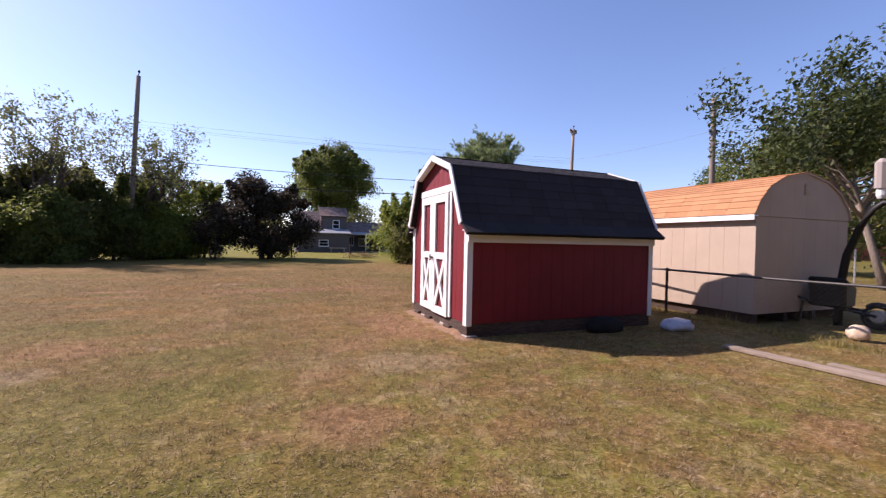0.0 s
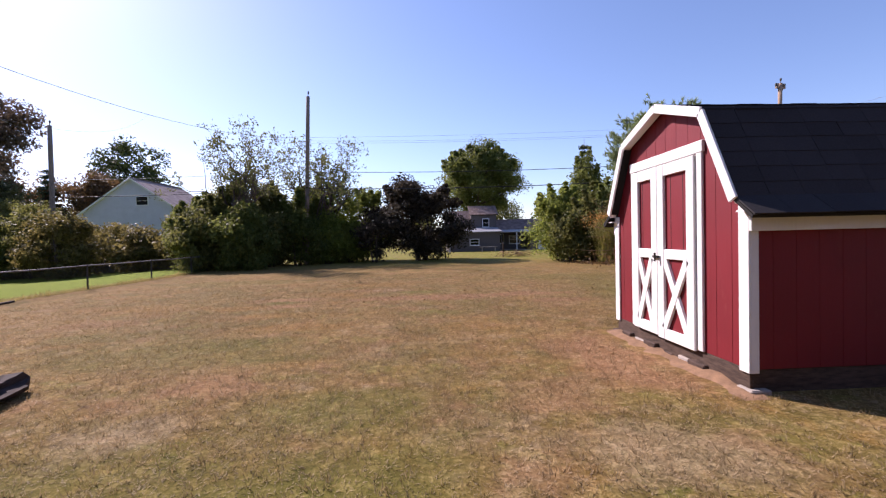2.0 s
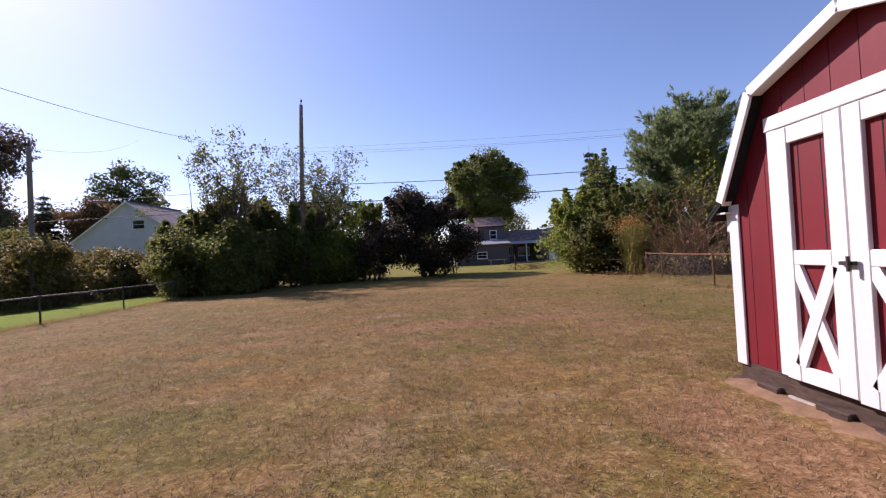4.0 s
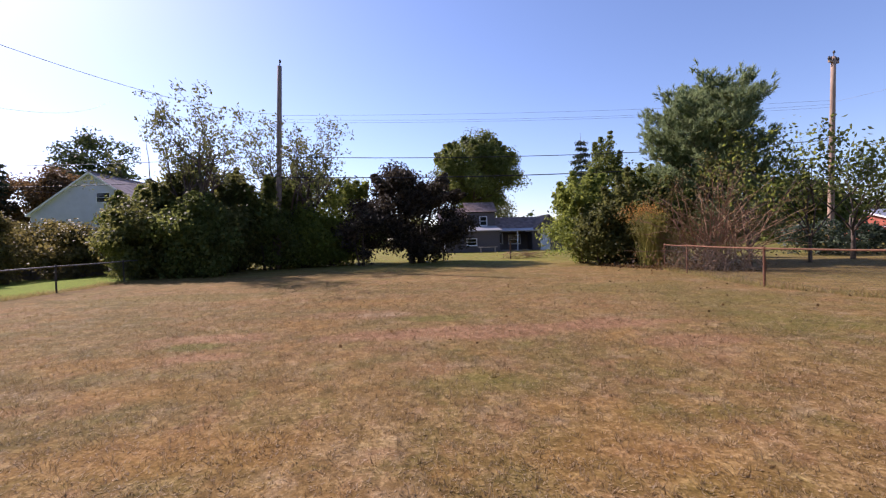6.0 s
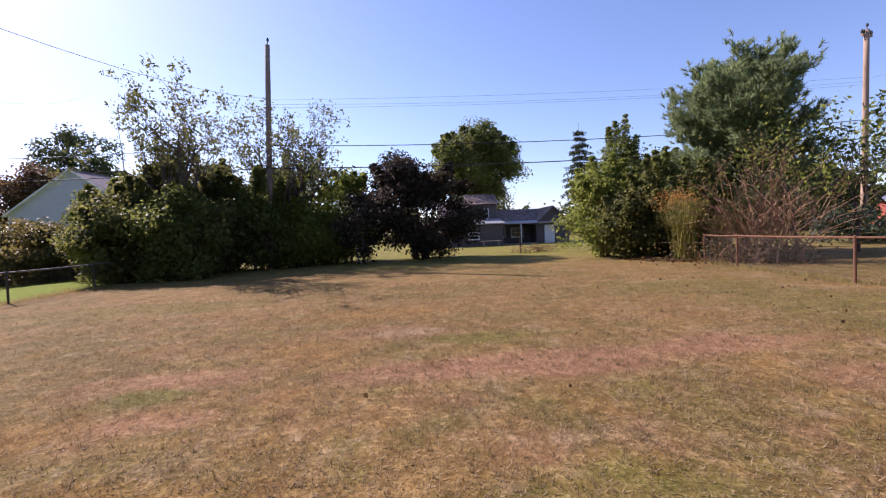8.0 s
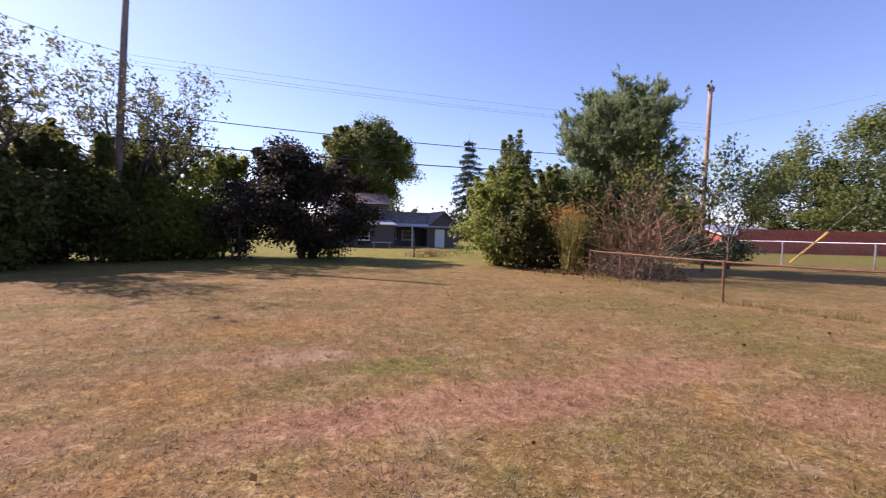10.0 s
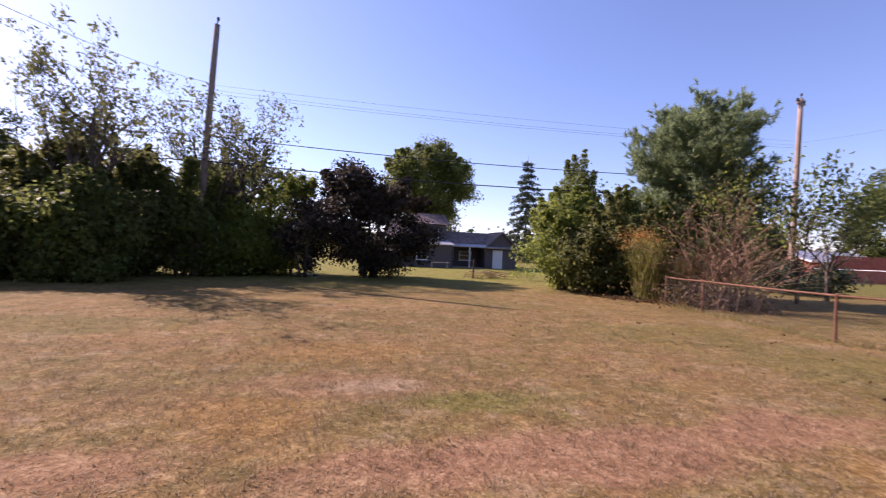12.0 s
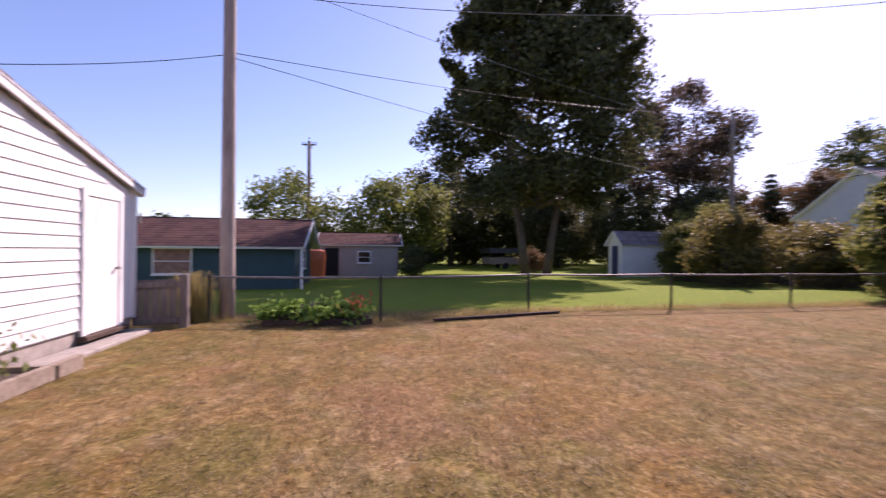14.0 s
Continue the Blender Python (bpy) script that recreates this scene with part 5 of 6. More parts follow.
# unseen plain brown house behind the start of the walk, added to cut sky light
sky_blocker = gable_house("house", "unseen plain dark brown house added to block sky light at the near end of the yard", "house", -5.0, 16.0, -13.5, -2.6, -0.1, 5.2, 8.4, "x", M_TIE, M_ROOF_BROWN, 0.4, cols=40, rows=12)

# ================= trees and shrubs =================
def left_side_trees():
    tree("shade_tree", "tall dark-green shade tree with two trunks", (-34.0, 22.2), 23.5, (7.3, 7.6, 8.9), 13.2, L_SHADE, 640, 118, 0.72, 0.36, 0.34, 3, limbs=50, shell=0.30, ragged=0.28, stems=2, phase=1.5, shoots=60, reach=0.16)
    tree("shade_tree", "tall purplish-brown tree behind the shade tree", (-44.0, 43.0), 20.5, (5.4, 5.4, 7.6), 12.4, L_DUSK, 260, 110, 0.7, 0.36, 0.34, 5, limbs=24, shell=0.4)
    tree("tree", "mid-green roadside tree behind the teal house", (-41.0, 3.0), 8.2, (3.2, 3.4, 3.2), 5.0, L_GREEN, 110, 60, 0.7, 0.34, 0.2, 7, limbs=12)
    tree("tree", "olive-green rounded tree behind the garage", (-44.0, 12.0), 8.8, (4.2, 4.8, 3.6), 5.0, L_GREEN, 160, 70, 0.8, 0.38, 0.24, 9, limbs=14)
    tree("tree", "green tree beyond the far lawn", (-60.0, 24.0), 12.0, (6, 7, 5), 6.2, L_GREEN, 150, 70, 1.1, 0.55, 0.3, 10, limbs=10)
    tree("tree", "green tree beyond the far lawn", (-62.0, 38.0), 13.0, (6, 7, 5.5), 6.6, L_MAPLE, 150, 70, 1.1, 0.55, 0.3, 12, limbs=10)
    tree("tree", "russet autumn tree beyond the pole", (-51.0, 72.0), 13.5, (4, 4, 4), 8.8, L_RUSSET, 140, 60, 0.9, 0.5, 0.25, 14, limbs=10)
    tree("tree", "russet autumn tree beyond the pole", (-61.0, 71.0), 13.5, (5, 4, 4.5), 8.0, L_RUSSET, 120, 60, 0.9, 0.5, 0.25, 15, limbs=10)
    tree("tree", "dark two-topped tree behind the pale house", (-55.0, 84.0), 21.0, (5.4, 5.4, 7), 14.0, L_MAPLE, 170, 60, 0.9, 0.6, 0.3, 16, limbs=10, ragged=0.5)
    tree("shade_tree", "dusky tree behind the far lawn", (-54.0, 31.0), 15.5, (5.5, 5.5, 6.2), 7.6, L_SHADE, 190, 90, 0.8, 0.42, 0.3, 17, limbs=12)
    tree("shade_tree", "dusky tree behind the far lawn", (-52.0, 19.0), 14.0, (5.0, 5.0, 5.6), 7.0, L_SHADE, 180, 90, 0.8, 0.42, 0.3, 18, limbs=12)
    tree("shrub", "round brown shrub at the foot of the shade tree", (-37.2, 23.4), 2.2, (1.1, 1.1, 0.8), 0.95, L_RUSSET, 60, 60, 0.3, 0.16, 0.05, 44, limbs=6, stems=3, category="shrub")
    tree("shrub", "dark shrub at the garage's corner", (-31.4, 12.2), 2.4, (0.75, 0.75, 0.9), 1.1, L_SHADE, 60, 60, 0.28, 0.15, 0.05, 45, limbs=6, stems=3, category="shrub")
    for i, (x, y, h, r) in enumerate(((-41.0, 34.5, 8.5, 3.4), (-37.0, 40.0, 7.6, 3.0), (-46.0, 29.5, 8.0, 3.2), (-48.0, 38.0, 9.5, 3.8))):
        tree("tree", "low dusky tree at the back of the far lawn", (x, y), h + 0.6, (r, r, h * 0.44), h * 0.52, L_SHADE, 130, 80, 0.55, 0.34, 0.16, 300 + i, limbs=10, shell=0.35, stems=2, group="dusky trees behind the far lawn")
    # rounded yellow-green shrubs behind the green lawn
    for i, (x, y, h, r) in enumerate(((-21.0, 27.2, 3.5, 1.9), (-25.0, 29.6, 4.4, 2.2), (-18.0, 29.6, 2.4, 1.5), (-29.0, 32.6, 5.0, 2.2), (-22.6, 32.4, 3.6, 2.0), (-15.6, 31.4, 3.1, 1.4), (-14.2, 28.4, 3.4, 1.3), (-26.0, 28.9, 3.0, 1.4))):
        tree("shrub", "rounded olive and yellow-green shrub", (x, y), h + 0.6, (r, r, h * 0.5), h * 0.52, L_OLIVE if i % 2 == 0 else L_HEDGE, 120, 90, 0.34, 0.2, 0.07, 30 + i, limbs=10, shell=0.45, stems=3, category="shrub", group="shrubs behind the green lawn")


left_side_trees()


def understory():
    """Dark shrubs along the backs of the far gardens."""
    rng = random.Random(12)
    spots = [(-58 + rng.uniform(-4, 4), -14 + 5.2 * i) for i in range(15)] + [(-46 + 6.5 * i, 82 + rng.uniform(-4, 4)) for i in range(8)] + [(90 + rng.uniform(-4, 4), -20 + 7 * i) for i in range(9)] + [(40 + 7 * i, 62 + rng.uniform(-4, 4)) for i in range(7)]
    for i, (x, y) in enumerate(spots):
        h = rng.uniform(3.6, 6.4)
        tree("shrub", "dark green shrub at the back of a far garden", (x, y), h + 0.6, (3.0, 3.0, h * 0.45), h * 0.5, (L_MAPLE, L_HEDGE, L_GREEN)[i % 3], 70, 28, 0.6, 0.56, 0.1, 200 + i, limbs=4, shell=0.3, stems=2, category="shrub", group="far garden shrubs")


understory()


def hedge():
    rows = ((-11.5, 24.4, 2.7, 1.15), (-10.5, 25.8, 4.1, 1.25), (-8.9, 26.7, 3.5, 1.2), (-7.5, 27.4, 3.9, 1.15), (-5.9, 28.6, 2.5, 1.1), (-4.6, 29.5, 2.1, 0.85), (-12.6, 26.2, 3.5, 1.2), (-9.7, 28.0, 4.5, 1.3), (-7.0, 29.8, 4.1, 1.2), (-9.3, 24.1, 2.9, 1.0))
    for i, (x, y, h, r) in enumerate(rows):
        tree("hedge_shrub", "dense dark-green overgrown hedge shrub", (x, y), h + 0.5, (r, r, h * 0.52), h * 0.5, L_YELLOW if i in (4, 5) else L_GREEN if i in (3, 6, 8, 9) else L_HEDGE, 125, 110, 0.36, 0.17, 0.07, 50 + i, limbs=12, shell=0.42, ragged=0.8, stems=4, category="shrub", group="hedge shrubs", shoots=16, reach=0.45)
    open_tree("sapling", "thin sparse-leaved tree rising from the hedge", (-9.5, 25.2), 7.0, L_TWIGGY, 64, 8, 0.55, 4, 0.16, 0.16, trunk=0.17, fork=0.30, lean=(-1.0, 0), depth=3)
    open_tree("sapling", "airy small-leaved tree rising from the hedge", (-6.5, 29.4), 7.0, L_TWIGGY, 63, 11, 0.75, 4, 0.17, 0.18, trunk=0.18, fork=0.30, depth=3)
    tree("shrub", "light yellow-green shrub between the hedge and the dark bush", (-4.0, 30.8), 4.4, (1.3, 1.2, 2.0), 2.5, L_YELLOW, 90, 60, 0.4, 0.18, 0.07, 65, limbs=10, stems=3, category="shrub", shoots=12, ragged=0.6)
    tree("shrub", "light green shrub behind the hedge", (-6.6, 32.6), 5.2, (2.0, 1.7, 2.3), 3.0, L_YELLOW, 90, 60, 0.4, 0.18, 0.07, 66, limbs=10, stems=3, category="shrub", shoots=12, ragged=0.6)
    tree("bush", "large dark purple-leaved rounded bush", (-0.1, 29.9), 5.5, (2.75, 2.3, 2.3), 2.75, L_DARK, 260, 100, 0.38, 0.18, 0.12, 67, limbs=24, shell=0.45, ragged=0.5, stems=4, category="shrub", shoots=26, reach=0.3)
    tree("bush", "small dark bush beside the purple-leaved bush", (-3.0, 28.4), 3.4, (0.95, 0.9, 1.5), 1.9, L_DARK, 70, 60, 0.28, 0.16, 0.05, 68, limbs=10, stems=3, category="shrub")


hedge()


def middle_distance():
    tree("shade_tree", "rounded dark-green tree behind the grey house", (6.7, 54.5), 13.6, (4.5, 4.3, 3.9), 8.6, L_GREEN, 320, 100, 0.62, 0.30, 0.3, 171, limbs=24, shell=0.42, ragged=0.5, lean=(0.5, 0), shoots=40, reach=0.22)
    tree("tree", "pale far tree beside the grey house", (17.0, 92.0), 9.5, (4, 4, 3), 6.0, L_TWIGGY, 70, 40, 0.9, 0.5, 0.2, 72, limbs=10)
    tree("shrub", "yellow-green bush at the yard's edge", (7.75, 25.2), 3.9, (1.3, 1.2, 1.6), 1.9, L_YELLOW, 140, 85, 0.36, 0.15, 0.06, 73, limbs=14, stems=4, shoots=22, reach=0.5, ragged=0.7, category="shrub", group="bushes at the yard's edge")
    tree("shrub", "dark-green bush at the yard's edge", (7.9, 23.6), 2.6, (0.8, 0.8, 1.2), 1.2, L_HEDGE, 110, 85, 0.3, 0.14, 0.05, 74, limbs=10, stems=4, shoots=12, reach=0.6, ragged=0.6, category="shrub", group="bushes at the yard's edge")
    tree("shrub", "dark-green bush at the yard's edge", (8.9, 23.0), 3.2, (0.9, 0.9, 1.5), 1.6, L_HEDGE, 110, 85, 0.3, 0.14, 0.05, 75, limbs=10, stems=4, shoots=14, reach=0.6, ragged=0.6, category="shrub", group="bushes at the yard's edge")
    tree("shrub", "mid-green bush at the yard's edge", (9.9, 22.6), 3.3, (0.9, 0.9, 1.4), 1.6, L_GREEN, 110, 85, 0.3, 0.14, 0.05, 81, limbs=10, stems=4, shoots=14, reach=0.6, ragged=0.6, category="shrub", group="bushes at the yard's edge")
    tree("shrub", "tall green bush behind the yard's edge", (10.9, 25.6), 4.2, (1.1, 1.1, 1.8), 2.2, L_GREEN, 120, 85, 0.3, 0.15, 0.05, 82, limbs=10, stems=4, shoots=14, reach=0.6, ragged=0.6, category="shrub", group="bushes at the yard's edge")
    tree("sapling", "upright young green tree behind the bushes", (11.2, 30.2), 7.2, (0.95, 0.95, 2.5), 3.9, L_GREEN, 110, 60, 0.34, 0.17, 0.08, 76, limbs=16, shoots=9, reach=0.45, ragged=0.6)
    tree("sapling", "upright young green tree behind the bushes", (9.6, 27.2), 4.4, (0.8, 0.8, 1.8), 2.7, L_GREEN, 60, 50, 0.28, 0.16, 0.06, 77, limbs=12)
    open_tree("sapling", "leafy young tree behind the rusty fence", (18.6, 22.6), 4.9, L_GREEN, 78, 6, 0.6, 7, 0.19, 0.3, trunk=0.08, fork=0.25, depth=2)
    open_tree("sapling", "leafy sparse branches behind the brush", (15.4, 21.4), 5.2, L_GREEN, 79, 6, 0.6, 10, 0.18, 0.3, trunk=0.06, fork=0.2, depth=2)
    open_tree("sapling", "thin leafy shoots beside the brush", (12.4, 20.8), 4.4, L_YELLOW, 84, 5, 0.45, 8, 0.15, 0.25, trunk=0.05, fork=0.15, depth=2)
    tree("shrub", "low dark spreading juniper under the trees", (21.5, 26.0), 1.6, (2.6, 1.6, 0.8), 0.7, L_SPRUCE, 80, 60, 0.35, 0.2, 0.05, 80, limbs=8, stems=3, category="shrub")
    # far side of the next yard
    for i, (x, y, h, r, m) in enumerate(((80.4, 46.2, 22.0, 9.6, L_GREEN), (72.0, 34.0, 17.5, 8.5, L_MAPLE), (84.0, 24.0, 19.0, 9.5, L_MAPLE), (86.0, 58.0, 17.0, 8.0, L_MAPLE), (88.0, 6.0, 18.0, 9.0, L_MAPLE), (40.0, 47.0, 6.0, 3.6, L_GREEN), (78.0, -14.0, 17.0, 9.0, L_GREEN))):
        tree("shade_tree", "large green shade tree beyond the next yard", (x, y), h + 1, (r, r, h * 0.46), h * 0.52, m, 240, 64, 1.15, 0.55, 0.4, 90 + i, limbs=16, shell=0.45, ragged=0.3, group="shade trees beyond the next yard")
    open_tree("tree", "leaning pale-barked tree behind the beige shed", (20.0, 7.3), 8.6, L_MAPLE, 99, 10, 0.75, 56, 0.20, 0.45, M_BARK_PALE, 0.12, 0.36, (0.6, 2.6), 2)
    tree("tree", "dense green tree behind the beige shed", (29.0, 13.0), 9.0, (4.2, 4.2, 3.8), 4.8, L_HEDGE, 150, 70, 0.7, 0.3, 0.2, 100, limbs=16)


middle_distance()


yard_end()


def pine():
    """A white pine: a few long upswept boughs in whorls, each with plumes of needles, gaps between them."""
    rng = np.random.default_rng(31)
    root = thing("pine_tree", "bushy dark-green white pine with upswept branches", "tree", (12.95, 23.7, 0))
    H = 7.45
    part("trunk", G().tube([(0.08 * math.sin(i * 1.3), 0.06 * math.cos(i * 1.9), -0.1 + H * i / 9) for i in range(10)], [0.20 * (1 - 0.1 * i) + 0.012 for i in range(10)], 8), M_BARK, root, smooth=True)
    tips, ways = [], []

    def plume(c, w, count, spread):
        for _ in range(count):
            tips.append(np.array(c) + rng.normal(size=3) * spread)
            v = np.array(w) + rng.normal(size=3) * 0.32 + np.array([0, 0, 0.3])
            ways.append(v / np.linalg.norm(v))
    z, turn = 0.9, 0.0
    while z < H - 0.3:
        f = z / H
        reach = 2.55 * (0.75 + 0.75 * f if f < 0.33 else (1.0 - 0.35 * (f - 0.33) if f < 0.74 else max(0.05, (1.03 - f) / 0.29) ** 0.75 * 0.86))
        for k in range(6):
            a = turn + k * 2 * math.pi / 6 + rng.normal() * 0.35
            r = reach * rng.uniform(0.5, 1.15)
            rise = (0.20 + 0.55 * f) * r
            out = Vector((math.cos(a), math.sin(a), 0))
            p0, p3 = Vector((0, 0, z)), out * r + Vector((0, 0, min(H + 0.1, z + rise)))
            p1 = p0.lerp(p3, 0.45) - Vector((0, 0, 0.10 * r))
            g = G().tube([p0, p1, p3], [0.05 * (1.1 - f), 0.032 * (1.1 - f) + 0.006, 0.008], 5)
            way = (p3 - p1).normalized()
            side = Vector((-out.y, out.x, 0))
            for s in np.linspace(0.38, 1.0, max(3, int(r * 2.3))):
                c = p0.lerp(p1, s * 2) if s < 0.5 else p1.lerp(p3, s * 2 - 1)
                plume(c, way, 5, 0.17)
                for sg in (-1, 1):
                    w = (way * 0.8 + side * sg * rng.uniform(0.5, 1.0) + Vector((0, 0, rng.uniform(0.0, 0.5)))).normalized()
                    L = r * rng.uniform(0.16, 0.34) * (1.25 - 0.5 * s) + 0.12
                    e = c + w * L
                    g.tube([c, e], [0.014, 0.005], 3)
                    for q in (0.35, 0.7, 1.0):
                        plume(c.lerp(e, q), w, 3, 0.13)
            plume(p3, way, 4, 0.06)
            part("bough", g, M_BARK, root)
        turn += rng.uniform(0.5, 1.3)
        z += rng.uniform(0.30, 0.48)
    for _ in range(5):
        plume((0, 0, H + rng.uniform(-0.3, 0.15)), (0, 0, 1), 3, 0.05)
    tips, ways = np.array(tips), np.array(ways)
    m = 22
    P, Wd = np.repeat(tips, m, 0), np.repeat(ways, m, 0)
    d = Wd * 1.0 + rng.normal(size=P.shape) * 0.5
    d /= np.linalg.norm(d, axis=1)[:, None]
    s = np.cross(d, rng.normal(size=P.shape))
    s /= np.linalg.norm(s, axis=1)[:, None]
    L = rng.uniform(0.14, 0.26, len(P))[:, None]
    P = P + Wd * rng.uniform(-0.10, 0.10, len(P))[:, None]
    verts = np.stack([P - s * 0.016, P + s * 0.016, P + d * L], 1).reshape(-1, 3)
    part("needles", raw_mesh("needles", verts, np.arange(3 * len(P)), 3), L_PINE, root)


pine()


def spruce(x, y, h, r, seed, label):
    """A spruce in tiers: drooping boughs with hanging twigs and open gaps between them."""
    rng = np.random.default_rng(seed)
    root = thing("spruce_tree", label, "tree", (x, y, ground_z(x, y)))
    part("trunk", G().tube([(0, 0, -0.1), (0, 0, h * 0.5), (0, 0, h)], [h * 0.011, h * 0.006, 0.02], 7), M_BARK, root, smooth=True)
    pos, out = [], []
    tiers = 17
    g = G()
    for lev in range(tiers):
        z = h * (0.06 + 0.92 * lev / tiers)
        rr = r * max(0.02, 1 - z / h) ** 0.9 + 0.012 * h
        for k in range(7):
            a = lev * 1.1 + k * 2 * math.pi / 7 + rng.normal() * 0.2
            q = rr * rng.uniform(0.55, 1.2)
            e = Vector((math.cos(a) * q, math.sin(a) * q, z - 0.30 * q + 0.10 * q * rng.normal()))
            g.tube([(0, 0, z), tuple(e)], [0.05, 0.012], 4)
            n = max(10, int(q / r * 150))
            t = rng.uniform(0.12, 1, n)[:, None] ** 0.8
            c = np.array([0, 0, z]) * (1 - t) + np.array(e) * t
            c += rng.normal(size=(n, 3)) * np.array([0.010, 0.010, 0.004]) * h
            c[:, 2] -= np.abs(rng.normal(size=n)) * 0.012 * h
            pos.append(c)
            out.append(np.repeat(np.array([[math.cos(a), math.sin(a), -0.4]]), n, 0))
    part("boughs", g, M_BARK, root)
    part("crown", leaf_mesh("crown", np.concatenate(pos), h * 0.030, rng, wide=0.32, out=np.concatenate(out)), L_SPRUCE, root)


spruce(31.2, 82.0, 20.0, 6.4, 41, "slender dark spruce behind the bushes")
spruce(-57.5, 70.0, 15.0, 3.4, 42, "dark ragged conifer among the far trees")


def brush():
    rng = np.random.default_rng(51)
    root = thing("brush_pile_bush", "tangled leafless tan-brown bush on the rusty fence", "shrub", (10.2, 19.6, 0))
    tips = []
    for k in range(78):
        g = G()
        a = rng.uniform(0, 2 * math.pi)
        r = rng.uniform(0.6, 2.9)
        h = rng.uniform(0.8, 3.9) * (1.12 - 0.17 * r)
        p0 = Vector((rng.normal() * 0.5, rng.normal() * 0.4, 0))
        p3 = Vector((math.cos(a) * r * 1.15, math.sin(a) * r * 0.75, max(0.25, h)))
        p1 = p0.lerp(p3, 0.35) + Vector((0, 0, 0.45 + 0.2 * h))
        pts = []
        for i in range(7):
            t = i / 6
            q = p0 * (1 - t) ** 2 + p1 * 2 * t * (1 - t) + p3 * t * t
            pts.append(q + Vector(rng.normal(size=3)) * 0.05 * t)
        g.tube(pts, [0.023 - 0.0029 * i for i in range(7)], 4)
        tips.append(pts[-1])
        for _ in range(5):
            i = int(rng.integers(2, 6))
            d = Vector(rng.normal(size=3)) * 0.3 + (pts[i] - pts[i - 1]).normalized() * 0.35 + Vector((0, 0, 0.1))
            g.tube([pts[i], pts[i] + d * 0.5 + Vector(rng.normal(size=3)) * 0.04, pts[i] + d], [0.009, 0.006, 0.003], 3)
        part("branch", g, M_TWIG, root)
    pos = np.array([np.array(tips[int(rng.integers(0, len(tips)))]) + rng.normal(size=3) * 0.35 for _ in range(1100)])
    pos = pos[pos[:, 2] > 0.1]
    part("leaves", leaf_mesh("leaves", pos, 0.10, rng), L_OLIVE, root)
    low = rng.normal(size=(800, 3)) * np.array([1.2, 0.5, 0.3]) + np.array([-0.5, 0.1, 0.3])
    low = low[low[:, 2] > 0.03]
    part("undergrowth", leaf_mesh("undergrowth", low, 0.12, rng), L_RUSSET, root)


brush()


def ornamental_grass(x, y, h, n, seed, label, plumes=0):
    rng = np.random.default_rng(seed)
    root = thing("ornamental_grass", label, "plant", (x, y, 0))
    v, f = [], []
    for k in range(n):
        a = rng.uniform(0, 2 * math.pi)
        r = rng.uniform(0.15, 1.0) * h * 0.42
        top = h * rng.uniform(0.6, 1.0)
        d = Vector((math.cos(a), math.sin(a), 0))
        s = Vector((-d.y, d.x, 0)) * rng.uniform(0.006, 0.012)
        b = Vector((rng.normal() * 0.15, rng.normal() * 0.15, 0))
        pts = [b, b + d * r * 0.3 + Vector((0, 0, top * 0.6)), b + d * r * 0.7 + Vector((0, 0, top * 0.95)), b + d * r + Vector((0, 0, top * 0.82))]
        base = len(v)
        for i, p in enumerate(pts):
            w = s * (1 - i / 3.2)
            v += [tuple(p - w), tuple(p + w)]
        f += [(base + 2 * i, base + 2 * i + 1, base + 2 * i + 3, base + 2 * i + 2) for i in range(3)]
    me = bpy.data.meshes.new("blades")
    me.from_pydata(v, [], f)
    part("blades", me, L_BLADES if plumes else L_STRAW, root)
    if plumes:
        pos = np.array([-0.2, 0.1, h * 0.92]) + rng.normal(size=(plumes, 3)) * np.array([0.42, 0.3, 0.20])
        part("plumes", leaf_mesh("plumes", pos, 0.09, rng, wide=0.25), L_PLUME, root)


ornamental_grass(8.9, 21.5, 2.3, 1500, 61, "tall arching yellow-green grass with orange plumes", 900)
ornamental_grass(9.6, 20.8, 1.6, 400, 62, "dry tan grass clump at the fence's end")
ornamental_grass(-10.6, 6.0, 0.95, 260, 63, "pale tuft of tall dry grass by the service pole")


# ================= loose things =================
def log():
    root = thing("railway_tie", "split charred-looking old timber lying on the grass", "timber", (-3.82, 4.50, 0), 0)
    rng = random.Random(3)
    g = G()
    n, seg = 12, 14
    for i in range(seg):
        t = i / (seg - 1)
        y = -1.45 + 2.75 * t
        x = 0.33 - 0.45 * t
        for j in range(n):
            a = 2 * math.pi * j / n
            r = 0.10 + 0.03 * math.sin(j * 2.1 + 0.2 * i) + rng.uniform(-0.014, 0.014)
            if i == seg - 1:
                y2 = y + rng.uniform(-0.32, 0.12)
            else:
                y2 = y
            g.v.append((x + math.cos(a) * r * 1.75, y2, max(-0.02, 0.09 + math.sin(a) * r)))
    for i in range(seg - 1):
        for j in range(n):
            a, b = i * n + j, i * n + (j + 1) % n
            g.f.append((a, b, b + n, a + n))
    g.f += [tuple(range(n)), tuple((seg - 1) * n + j for j in range(n))]
    part("timber", g, M_CHAR, root)
    for k in range(5):
        x = 0.06 * k - 0.14
        part("splinter", G().beam((x + 0.27, -1.25 + 0.1 * k, 0.165 + 0.01 * (k % 2)), (x - 0.06, 0.8 + 0.13 * (k % 3), 0.17), 0.035, 0.03), M_CHAR, root, bevel=0.006)


